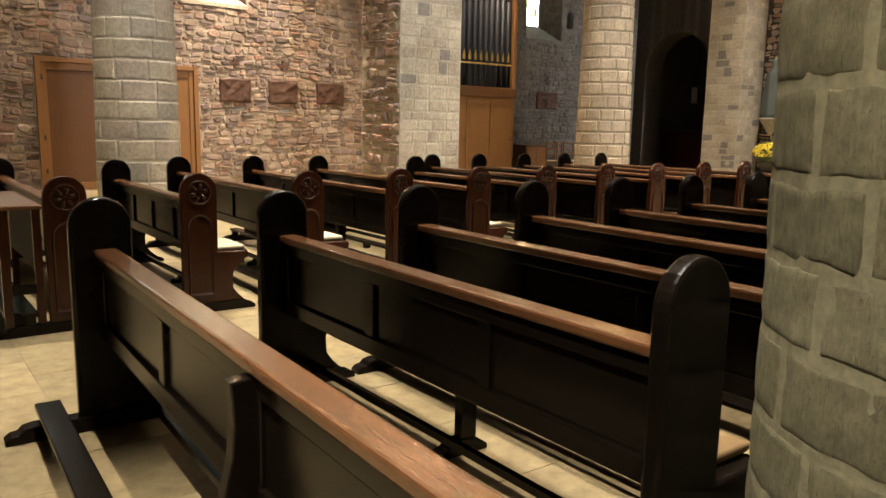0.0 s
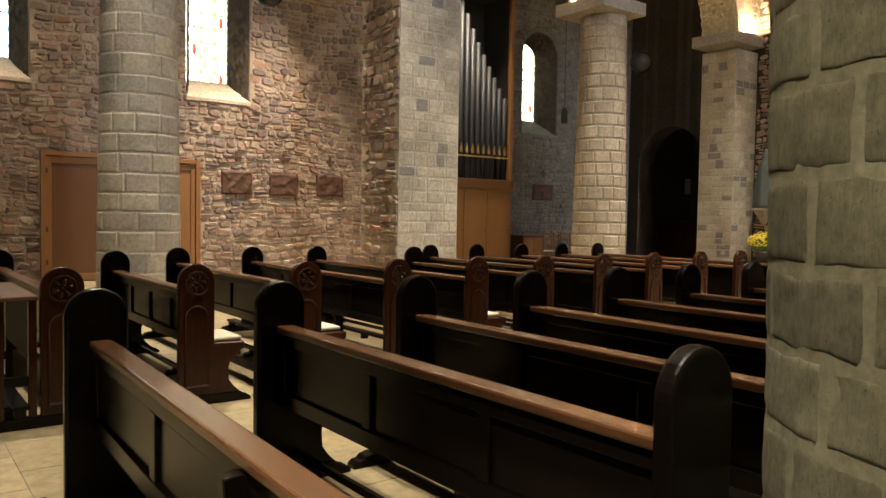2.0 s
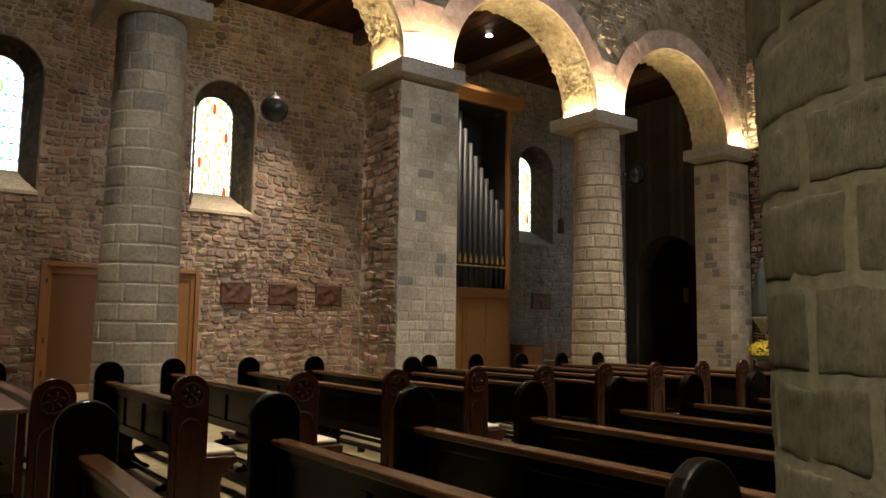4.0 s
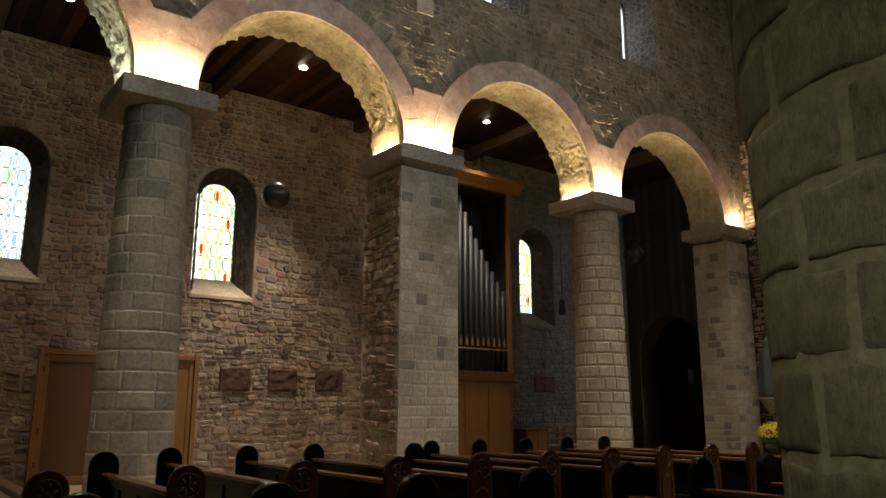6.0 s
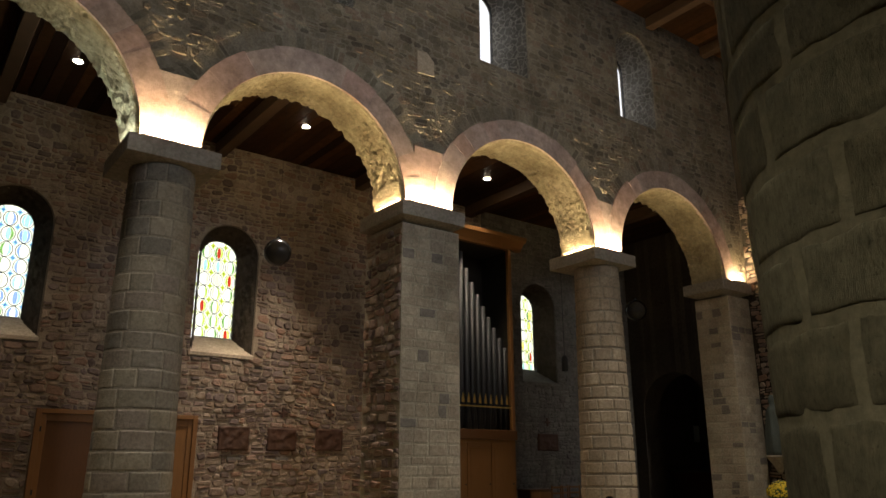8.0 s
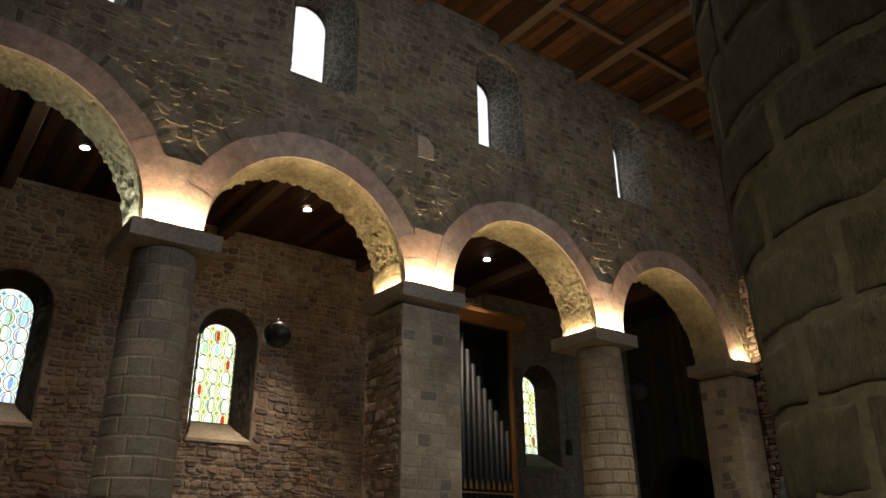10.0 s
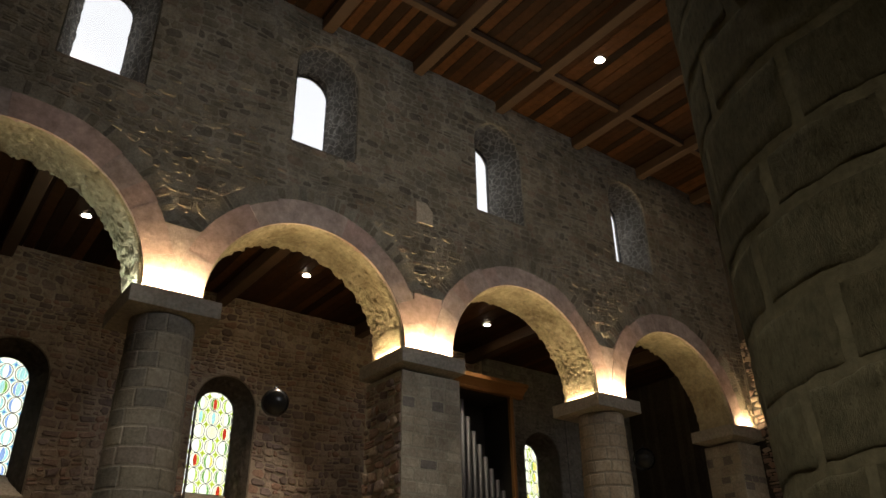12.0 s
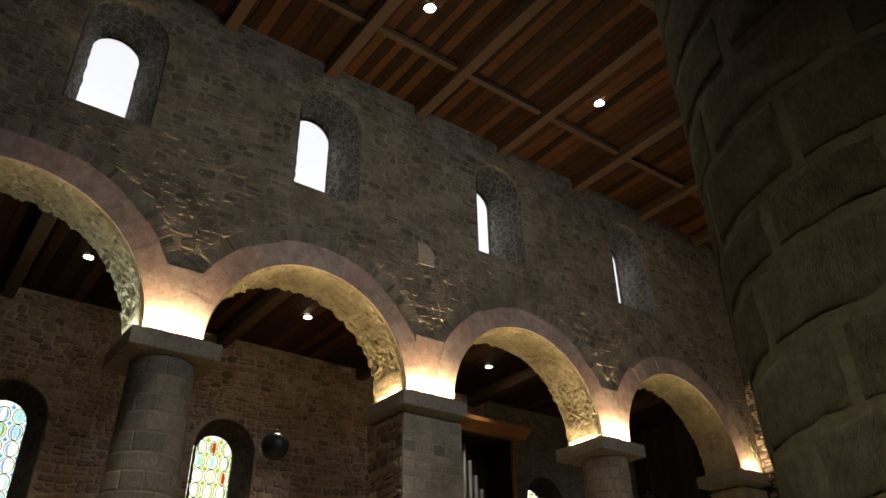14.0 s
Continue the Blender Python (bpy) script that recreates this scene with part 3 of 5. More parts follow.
# ---- supports ----


def block_mesh(r, h, width, seed, joint=0.010, depth=0.10, lump=0.006, sub=8, worn=0.006):
    """One curved ashlar block of a round column, centred on the x axis, its foot at z = 0."""
    rnd = random.Random(seed)
    nu, nv = sub, 6
    verts, faces, grid = [], [], {}
    off = Vector((rnd.uniform(0, 50), rnd.uniform(0, 50), rnd.uniform(0, 50)))
    half = width / 2 - joint / 2 / r
    for i in range(nu + 1):
        for j in range(nv + 1):
            su = (0, 0.03, 0.07, 0.3, 0.5, 0.7, 0.93, 0.97, 1)[i]
            sv = (0, 0.05, 0.11, 0.5, 0.89, 0.95, 1)[j]
            a = -half + 2 * half * su
            z = joint / 2 + (h - joint) * sv
            edge = worn if i in (0, nu) or j in (0, nv) else 0.0
            if i in (0, nu) and j in (0, nv):
                edge = worn * 1.8
            p = Vector((a * r, z, 0))
            rr = r - edge + lump * noise.noise(p * 9 + off) + (lump * 0.6 if edge == 0 else 0)
            z += 0.006 * noise.noise(p * 5 + off * 1.7) if j in (0, nv) else 0
            grid[i, j] = len(verts)
            verts.append((rr * math.cos(a), rr * math.sin(a), z))
    for i in range(nu):
        for j in range(nv):
            faces.append((grid[i, j], grid[i + 1, j], grid[i + 1, j + 1], grid[i, j + 1]))
    rim = [grid[i, 0] for i in range(nu + 1)] + [grid[nu, j] for j in range(1, nv + 1)] + [grid[i, nv] for i in range(nu - 1, -1, -1)] + [grid[0, j] for j in range(nv - 1, 0, -1)]
    k = len(verts)
    for q in rim:
        v = Vector(verts[q])
        s = (r - depth) / math.hypot(v.x, v.y)
        verts.append((v.x * s, v.y * s, v.z))
    for i in range(len(rim)):
        j = (i + 1) % len(rim)
        faces.append((rim[j], rim[i], k + i, k + j))
    return mesh_of("block", verts, faces, True)


def round_column(name, x, y, r0, r1, top, courses, per, mat, joint_mat, label, seed, lump=0.006, joint=0.012, worn=0.004):
    """A tapering round column of coursed blocks round a mortar core, under a capital block and abacus."""
    rnd = random.Random(seed)
    col = thing(name, pose(x, y, 0), label, "column", "arcade columns")
    sunk = worn * 0.4
    core = lathe([(r0 - sunk, 0), (r1 - sunk, top)], 72)
    part("core", core, joint_mat, col, "mortar joints of the column")
    heights = [top / courses * (1 + 0.10 * random.Random(seed + c).uniform(-1, 1)) for c in range(courses)]
    heights = [h * top / sum(heights) for h in heights]
    cache, z, turn = {}, 0.0, 0.0
    for h in heights:
        k = (r0 + (r1 - r0) * (z + h / 2) / top) / r0
        turn += rnd.uniform(0.35, 0.65) * 2 * math.pi / per
        widths = [rnd.choice((0.8, 1.0, 1.2)) for _ in range(per)]
        total, a = sum(widths), turn
        for w in widths:
            ang = 2 * math.pi * w / total
            key = (round(h, 2), round(ang, 1), rnd.randrange(2))
            if key not in cache:
                cache[key] = block_mesh(r0, key[0], key[1], hash(key) % 1000, lump=lump, joint=joint, worn=worn)
            sy = ang / key[1]
            ob = part("block", cache[key], mat, col)
            ob.matrix_basis = Matrix.Translation((0, 0, z)) @ Matrix.Rotation(a + ang / 2, 4, "Z") @ Matrix.Diagonal((k, k * sy, h / key[0], 1))
            a += ang
        z += h
    return col


def abacus(x0, x1, y0, y1, parent, z0=6.06, inset=0.22):
    """Capital slab with chamfered underside."""
    bm = box(x0, x1, y0, y1, z0 + 0.05, SPRING, 0.012, 2)
    part("abacus", bm, SLAB, parent, "plain grey sandstone abacus slab")
    bm = bmesh.new()
    i = inset
    lo = [(x0 + i, y0 + i), (x1 - i, y0 + i), (x1 - i, y1 - i), (x0 + i, y1 - i)]
    hi = [(x0 + 0.015, y0 + 0.015), (x1 - 0.015, y0 + 0.015), (x1 - 0.015, y1 - 0.015), (x0 + 0.015, y1 - 0.015)]
    a = [bm.verts.new((*p, z0 - 0.02)) for p in lo]
    b = [bm.verts.new((*p, z0 + 0.052)) for p in hi]
    bm.faces.new(a[::-1]), bm.faces.new(b)
    for k in range(4):
        bm.faces.new((a[k], a[(k + 1) % 4], b[(k + 1) % 4], b[k]))
    part("capital", bm, SLAB, parent, "chamfered grey capital block")


west_column = round_column("round_column", 3.20, 11.88, 0.605, 0.505, 6.07, 21, 8, ASHLAR, COLJOINT, "grey sandstone block column with pale mortar joints", 3, 0.008, 0.020, 0.004)
abacus(-0.73, 0.73, -0.61, 0.87, west_column, inset=0.40)
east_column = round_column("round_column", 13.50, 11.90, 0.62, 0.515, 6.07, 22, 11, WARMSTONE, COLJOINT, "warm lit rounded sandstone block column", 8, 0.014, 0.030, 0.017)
abacus(-0.72, 0.72, -0.63, 0.85, east_column, inset=0.40)

def near_radius(z):
    """The thick column swells a little upwards."""
    return float(np.interp(z, (0, 1.0, 1.6, 2.1, 2.6, 3.5, 6.0), (0.588, 0.589, 0.602, 0.613, 0.631, 0.645, 0.655)))


def tooled_block(ang, z0, h, seed):
    """A hand-tooled curved block of the thick column, with ragged arrises."""
    rnd = random.Random(seed)
    off = Vector((rnd.uniform(0, 50), rnd.uniform(0, 50), rnd.uniform(0, 50)))
    su = [0, 0.025, 0.05, 0.09] + [0.09 + 0.82 * i / 12 for i in range(1, 12)] + [0.91, 0.95, 0.975, 1]
    sv = [0, 0.04, 0.08, 0.14] + [0.14 + 0.72 * i / 6 for i in range(1, 6)] + [0.86, 0.92, 0.96, 1]
    nu, nv, verts, faces = len(su), len(sv), [], []
    for i, u in enumerate(su):
        for j, v in enumerate(sv):
            p = Vector((u * ang * 0.6, v * h, 0))
            rag = 0.010 * noise.noise(p * 11 + off) + 0.005 * noise.noise(p * 37 + off)
            a = -ang / 2 + 0.019 + (ang - 0.038) * u + (rag * 1.2 if i < 2 or i > nu - 3 else 0)
            z = 0.011 + (h - 0.022) * v + (rag if j < 2 or j > nv - 3 else 0)
            rim = min(i, nu - 1 - i, j, nv - 1 - j)
            d = (-0.006, -0.0005, 0.001)[rim] if rim < 3 else 0.002
            d += 0.005 * noise.noise(p * 9 + off) + 0.0025 * noise.noise(Vector((p.x * 60, p.y * 12, 0)) + off)
            rr = near_radius(z0 + z) + d * 0.6
            verts.append((rr * math.cos(a), rr * math.sin(a), z))
    for i in range(nu - 1):
        for j in range(nv - 1):
            k = i * nv + j
            faces.append((k, k + nv, k + nv + 1, k + 1))
    rim = [i * nv for i in range(nu)] + [nv * (nu - 1) + j for j in range(1, nv)] + [i * nv + nv - 1 for i in range(nu - 2, -1, -1)] + list(range(nv - 2, 0, -1))
    k = len(verts)
    verts += [(verts[q][0] * 0.9, verts[q][1] * 0.9, verts[q][2]) for q in rim]
    for i in range(len(rim)):
        j = (i + 1) % len(rim)
        faces.append((rim[j], rim[i], k + i, k + j))
    return mesh_of("block", verts, faces, True)


def tooled_column(x, y, top):
    col = thing("round_column", pose(x, y, 0), "large tooled sandstone block column beside the pews", "column", "arcade columns")
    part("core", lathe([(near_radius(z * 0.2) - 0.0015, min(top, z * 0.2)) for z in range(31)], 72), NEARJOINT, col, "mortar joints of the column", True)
    # bed joints, and where one upright joint of each course stands (degrees)
    beds = [0, 0.19, 0.375, 0.56, 0.745, 0.951, 1.148, 1.336, 1.545, 1.743, 1.92, 2.12, 2.325, 2.485, 2.715, 2.93]
    heads = [160, 138, 150, 155.9, 143.9, 155.4, 166.0, 150.5, 162.8, 151.2, 166.0, 147, 158, 170, 145, 161]
    rnd = random.Random(21)
    while beds[-1] < top - 0.3:
        beds.append(beds[-1] + rnd.uniform(0.19, 0.24))
        heads.append(rnd.uniform(140, 180))
    beds.append(top)
    for c, (z0, z1) in enumerate(zip(beds, beds[1:])):
        wide = [rnd.uniform(0.75, 1.25) for _ in range(9)]
        a = heads[c]
        for k, w in enumerate(wide):
            ang = 360 * w / sum(wide)
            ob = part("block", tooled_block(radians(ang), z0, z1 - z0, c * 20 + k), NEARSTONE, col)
            ob.matrix_basis = Matrix.Translation((0, 0, z0)) @ Matrix.Rotation(radians(a + ang / 2), 4, "Z")
            a += ang
    return col


near_column = tooled_column(2.135, 0.532, 5.98)
abacus(-0.73, 0.73, -0.75, 0.75, near_column)


def flat_block(w, h, seed, depth=0.12, joint=0.022, lump=0.005):
    """One squared block, its face on the plane d = 0, u along and v up from its corner."""
    rnd = random.Random(seed)
    us, vs = (0, 0.035, 0.08, 0.5, 0.92, 0.965, 1), (0, 0.06, 0.13, 0.5, 0.87, 0.94, 1)
    off = Vector((rnd.uniform(0, 50), rnd.uniform(0, 50), 0))
    verts, faces, n = [], [], 7
    for i, u in enumerate(us):
        for j, v in enumerate(vs):
            rim = (i in (0, 6)) + (j in (0, 6))
            p = Vector((u * w, v * h, 0))
            d = lump * noise.noise(p * 8 + off) - (0, 0.006, 0.011)[rim]
            verts.append((joint / 2 + u * (w - joint) + (0.008 * noise.noise(p * 7 - off) if i in (0, 6) else 0), d,
                          joint / 2 + v * (h - joint) + 0.008 * noise.noise(p * 6 + off)))
    for i in range(n - 1):
        for j in range(n - 1):
            k = i * n + j
            faces.append((k, k + n, k + n + 1, k + 1))
    rim = [i * n for i in range(n)] + [n * (n - 1) + j for j in range(1, n)] + [i * n + n - 1 for i in range(n - 2, -1, -1)] + [j for j in range(n - 2, 0, -1)]
    k = len(verts)
    verts += [(verts[q][0], -depth, verts[q][2]) for q in rim]
    for i in range(len(rim)):
        j = (i + 1) % len(rim)
        faces.append((rim[j], rim[i], k + i, k + j))
    return mesh_of("block", verts, faces, True)


def square_pier(name, x0, x1, y0, y1, label, seed, mat, side_mat, right_face=False):
    """A square pier: a mortar core faced with blocks on the sides that can be seen."""
    rnd = random.Random(seed)
    pier = thing(name, pose(x0, y0, 0), label, "pier", "arcade piers")
    w, d, top = x1 - x0, y1 - y0, 6.0
    part("core", box(0.002, w - 0.002, 0.002, d - 0.002, 0, top), JOINT, pier, "mortar joints of the pier")
    z, row, cache = 0.0, 0, {}
    while z < top - 0.05:
        h = min(rnd.choice((0.15, 0.19, 0.22, 0.26)), top - z)
        if top - z - h < 0.12:
            h = top - z
        faces = [(w, pose(0, 0, z) @ Matrix.Diagonal((1, -1, 1, 1)), mat, 0.32), (d, pose(0, d, z, 0, 0, -90) @ Matrix.Diagonal((1, -1, 1, 1)), side_mat, 0.30)]
        if right_face:
            faces.append((d, pose(w, 0, z, 0, 0, 90) @ Matrix.Diagonal((1, -1, 1, 1)), mat, 0.40))
        for length, base, m, mean in [f for f in faces if f[2]]:
            n = max(2, round(length / mean) + (rnd.random() < 0.3))
            cuts = [rnd.uniform(0.7, 1.35) for _ in range(n)]
            s = 0.0
            for c in cuts:
                wide = c * length / sum(cuts)
                key = (round(wide * 2, 1) / 2, round(h, 2), rnd.randrange(2))
                if key not in cache:
                    cache[key] = flat_block(key[0], key[1], hash(key) % 997)
                ob = part("block", cache[key].copy() if m is not mat else cache[key], None, pier)
                if not ob.data.materials:
                    ob.data.materials.append(m)
                elif ob.data.materials[0] is not m:
                    ob.data.materials[0] = m
                ob.matrix_basis = base @ Matrix.Translation((s, 0, 0)) @ Matrix.Diagonal((wide / key[0], 1, h / key[1], 1))
                s += wide
        z += h
    return pier


mid_pier = square_pier("square_pier", 7.57, 8.93, 11.42, 12.72, "pale dressed sandstone block pier with rough side", 11, PIER_STONE, None)
abacus(-0.10, 1.40, -0.16, 1.42, mid_pier)
end_pier = square_pier("square_pier", 18.17, 19.18, 11.42, 12.46, "sandstone block half pier against the end wall", 17, PIER_STONE, PIER_STONE)
abacus(-0.34, 1.00, -0.14, 1.15, end_pier)

# lamp strips lying on the abaci light the arches from below
COOL = (0.88, 1.0, 0.86)


def abacus_lamp(cx, half, side_west, side_east, west_color=GOLDEN, wide=0.95, power=1.0):
    """Three lit tubes on a ledge: before the wall and inside each jamb."""
    bodies = [("front", (cx, WALL - 0.112, SPRING + 0.03), (cx, WALL + 0.05, SPRING + 1.0), wide, 0, GOLDEN)]
    if side_west:
        bodies.append(("west", (cx - half - 0.05, WALL + 0.52, SPRING + 0.03), (cx - half - 0.10, WALL + 0.52, SPRING + 1.0), 0.85, 90, west_color))
    if side_east:
        bodies.append(("east", (cx + half + 0.05, WALL + 0.52, SPRING + 0.03), (cx + half + 0.10, WALL + 0.52, SPRING + 1.0), 0.85, 90, GOLDEN))
    for n, p, q, length, turn, color in bodies:
        lamp = new("arch_light", bpy.data.lights.new("arch_light", "AREA"))
        lamp.data.shape, lamp.data.size, lamp.data.size_y = "RECTANGLE", length, 0.03
        lamp.data.energy, lamp.data.color = ARCH_WATTS * (2.4 * power if n == "front" else 1.0), color
        tilt = {"front": pose(0, 0, 0, 180 - 16, 0, 0), "west": pose(0, 0, 0, 180, 6, 0) @ pose(0, 0, 0, 0, 0, 90), "east": pose(0, 0, 0, 180, -6, 0) @ pose(0, 0, 0, 0, 0, 90)}[n]
        lamp.matrix_basis = Matrix.Translation(p) @ tilt
        if n == "front":
            bm = box(-length / 2, length / 2, -0.014, 0.014, 0, 0.022, 0.005, 1)
        else:
            bm = box(-0.014, 0.014, -length / 2, length / 2, 0, 0.022, 0.005, 1)
        tube = part("strip_lamp", bm, STEEL, at=Matrix.Translation((p[0], p[1], SPRING)))
        tagged(tube, "slim grey lit strip lamp lying on an abacus", "lamp", "arch lamps")


abacus_lamp(3.125, 0.475, True, True, COOL)
abacus_lamp(8.16, 0.56, True, True, wide=1.1)
abacus_lamp(13.39, 0.45, True, True)
abacus_lamp(18.62, 0.48, True, False, wide=0.6, power=0.35)

# ---- windows ----


def lead_glass(window, y, o, seed, small=False):
    """Leaded church glass: rows of pointed ovals in colour on pale panes."""
    rnd = random.Random(seed)
    w, top = o.r * 2, o.spring + o.r
    outline = o.loop(16)
    part("pane", prism(outline, y + 0.012, y + 0.016), GLASS["clear"] if small else GLASS["pale"], window, "pale daylit glass")
    if small:
        return
    cols = 3
    cw, rh = w / cols, 0.335
    meshes, lead = {}, bmesh.new()

    def piece(key, outline, color, x, z, flip=1, depth=0.004):
        """A glass piece, set in front of the sheet; alike pieces share a mesh."""
        if (key, color) not in meshes:
            me = bpy.data.meshes.new("lens")
            bm = prism(outline, 0, 0.003)
            bm.to_mesh(me)
            bm.free()
            me.materials.append(GLASS[color])
            meshes[key, color] = me
        part("lens", meshes[key, color], None, window, at=Matrix.Translation((x, y + depth, z)) @ Matrix.Diagonal((flip, 1, 1, 1)))

    star = []
    for i in range(4):
        a0 = math.pi / 2 * i
        star += [(0.27 * cw * math.cos(a0) * (1 if i % 2 == 0 else 0), 0.30 * rh * math.sin(a0) * (1 if i % 2 else 0)),
                 (0.10 * cw * math.copysign(1, math.cos(a0 + 0.78)), 0.09 * rh * math.copysign(1, math.sin(a0 + 0.78)))]
    bow = [(0.34 * math.cos(radians(-78 + 156 * i / 8)) * cw, 0.43 * math.sin(radians(-78 + 156 * i / 8)) * rh) for i in range(9)]
    bow += [(0.17 * cw * math.cos(radians(78 - 156 * i / 8)), 0.43 * math.sin(radians(78 - 156 * i / 8)) * rh) for i in range(9)]
    eye = [(0.15 * cw * math.cos(2 * math.pi * i / 12), 0.42 * rh * math.sin(2 * math.pi * i / 12)) for i in range(12)]
    dot = [(0.10 * cw * math.cos(2 * math.pi * i / 10), 0.10 * cw * math.sin(2 * math.pi * i / 10)) for i in range(10)]
    cool = seed == 101
    z, row = o.foot + rh * 0.2, 0
    while z < top:
        for c in range(cols):
            x = o.x - o.r + cw * (c + 0.5)
            if not o.inside(x, z + rh * 0.15) or (z > o.spring and not o.inside(x + math.copysign(cw * 0.25, x - o.x), z)):
                continue
            n = 15
            ring = [(x + cw * 0.43 * math.cos(2 * math.pi * i / n), z + rh * 0.485 * math.sin(2 * math.pi * i / n)) for i in range(n)]
            for (xa, za), (xb, zb) in zip(ring, ring[1:] + ring[:1]):
                rod((xa, y, za), (xb, y, zb), 0.009, 4, lead)
            hot = rnd.choice(("red", "red", "yellow", "red") if not cool else ("blue", "aqua", "blue", "pale"))
            side = rnd.choice((-1, 1))
            piece("bow", bow, rnd.choice(("green", "lime", "green", "pale", "lime") if not cool else ("blue", "aqua", "green")), x, z, side)
            if rnd.random() < 0.5:
                piece("bow", bow, rnd.choice(("pale", "green", "yellow") if not cool else ("aqua", "blue")), x, z, -side)
            if rnd.random() < 0.45:
                piece("eye", eye, rnd.choice((hot, hot, "aqua", "pale", "yellow" if not cool else "pale")), x, z)
        for c in range(cols + 1):
            xx = o.x - o.r + cw * c
            if o.inside(min(max(xx, o.x - o.r + 0.02), o.x + o.r - 0.02), z + rh * 0.5 + 0.02):
                piece("star", star, "lime" if not cool else "aqua", xx, z + rh * 0.5, depth=0.005)
                piece("dot", dot, "yellow" if not cool else "blue", xx, z + rh * 0.5, depth=0.001)
        z += rh
        row += 1
    part("lead", lead, IRON, window, "black lead lines")


def window(n, o, front, y, frame_y, seed, small, label):
    win = thing("window_%d" % n, pose(0, 0, 0), label, "window", kind="structure")
    edge = Opening(o.x, o.r * 2, o.foot, o.spring)
    out = edge.loop(16)
    inn = Opening(o.x, o.r * 2 - 0.07, o.foot + 0.035, o.spring).loop(16)
    bm = bmesh.new()
    a = [bm.verts.new((x, frame_y, z)) for x, z in out]
    b = [bm.verts.new((x, frame_y, z)) for x, z in inn]
    c = [bm.verts.new((x, frame_y + 0.05, z)) for x, z in inn]
    for i in range(len(a)):
        j = (i + 1) % len(a)
        bm.faces.new((a[i], a[j], b[j], b[i]))
        bm.faces.new((b[i], b[j], c[j], c[i]))
    part("window_frame", bm, IRON, win, "thin black iron frame")
    lead_glass(win, frame_y + 0.02, Opening(o.x, o.r * 2 - 0.06, o.foot + 0.03, o.spring), seed, small)
    # sloping sill from the wall face up to the glass
    f = front
    lip = 0.003 if small else 0.05
    prof = [(y - lip, f.foot - 0.06), (y - lip, f.foot + 0.012), (frame_y, o.foot + 0.02), (frame_y, f.foot - 0.06)]
    bm = prism(prof, f.x - f.r - 0.02, f.x + f.r + 0.02, 0.006, "x", 1)
    for v in bm.verts:
        k = (v.co.y - y) / (frame_y - y)
        half = f.r + 0.004 + (o.r - f.r) * max(0, k)
        v.co.x = f.x + math.copysign(half, v.co.x - f.x)
    part("window_sill", bm, UPPER if small else (SILL if f.x < 14 else PLASTER), win, "worn sloping stone sill")
    return win


def reveal_lining(f, b, y0, y1, wall, mat, seed):
    """Rough stone facing of a splayed window reveal."""
    def outline(o):
        k = 26
        side = [(o.x - o.r, o.foot + (o.spring - o.foot) * i / k) for i in range(k)]
        head = [(o.x - o.r * math.cos(math.pi * i / 48), o.spring + o.r * math.sin(math.pi * i / 48)) for i in range(49)]
        return side + head + [(2 * o.x - x, z) for x, z in side[::-1]]
    lf, lb, n = outline(f), outline(b), 20
    verts, faces = [], []
    for i, ((xa, za), (xb, zb)) in enumerate(zip(lf, lb)):
        for j in range(n + 1):
            t = j / n
            x, z, y = xa + (xb - xa) * t, za + (zb - za) * t, y0 + 0.01 + (y1 - y0 - 0.01) * t
            c = Vector((f.x - x, 0, min(f.spring, max(z, f.foot + 0.3)) - z))
            c = c.normalized() if c.length > 1e-4 else Vector((0, 0, -1))
            p = Vector((x, y, z))
            rock = cells(Vector((p.x * 0.8 + seed, p.y * 0.8, p.z * 1.3)), 6.5)
            d = 0.030 + (0.026 * noise.fractal(p * 6 + Vector((seed, 0, 0)), 0.8, 2.1, 3) + 0.050 * rock - 0.018) * min(1, j / 3) * (0.55 + 0.45 * min(1, (n - j) / 3))
            verts.append((x + c.x * d, y, z + c.z * d))
    m = n + 1
    for i in range(len(lf) - 1):
        for j in range(n):
            faces.append((i * m + j, i * m + j + 1, (i + 1) * m + j + 1, (i + 1) * m + j))
    part("window_reveal", mesh_of("window_reveal", verts, faces, True), mat, wall, "rough splayed stone window reveal")


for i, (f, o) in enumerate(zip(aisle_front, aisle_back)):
    reveal_lining(f, o, AISLE, AISLE + 0.69, wall_aisle if i < 3 else wall_aisle_east, SHADED_REVEAL, 3.1 * i)
for i, (f, o) in enumerate(zip(high_front, high_back)):
    reveal_lining(f, o, WALL, BACK - 0.13, wall_arcade, REVEAL, 4.7 * i)

count = 0
for f, o in zip(aisle_front, aisle_back):
    count += 1
    window(count, o, f, AISLE, AISLE + 0.70, 100 + count, False, "arched stained glass window with coloured ovals and stone sill")
for f, o in zip(high_front, high_back):
    count += 1
    window(count, o, f, WALL, BACK - 0.12, 200 + count, True, "round-headed clerestory window with bright pale glass")

# ---- pews ----


def end_outline(w, h, seat=True, crest=0.0):
    """Upright with a round head, seat bracket and a curved waist; x forward, z up from the runner."""
    r = w / 2
    head = arc(0, h - r, r, 180, 0, 16)
    out = [(-r, 0.07)] + head
    if seat:
        out += [(r, 0.46), (r + 0.235, 0.455), (r + 0.235, 0.40), (r + 0.20, 0.385), (r + 0.17, 0.34), (r + 0.125, 0.31), (r + 0.11, 0.26), (r + 0.115, 0.17), (r + 0.15, 0.12), (r + 0.20, 0.07)]
    else:
        out += [(r, 0.07)]
    return out


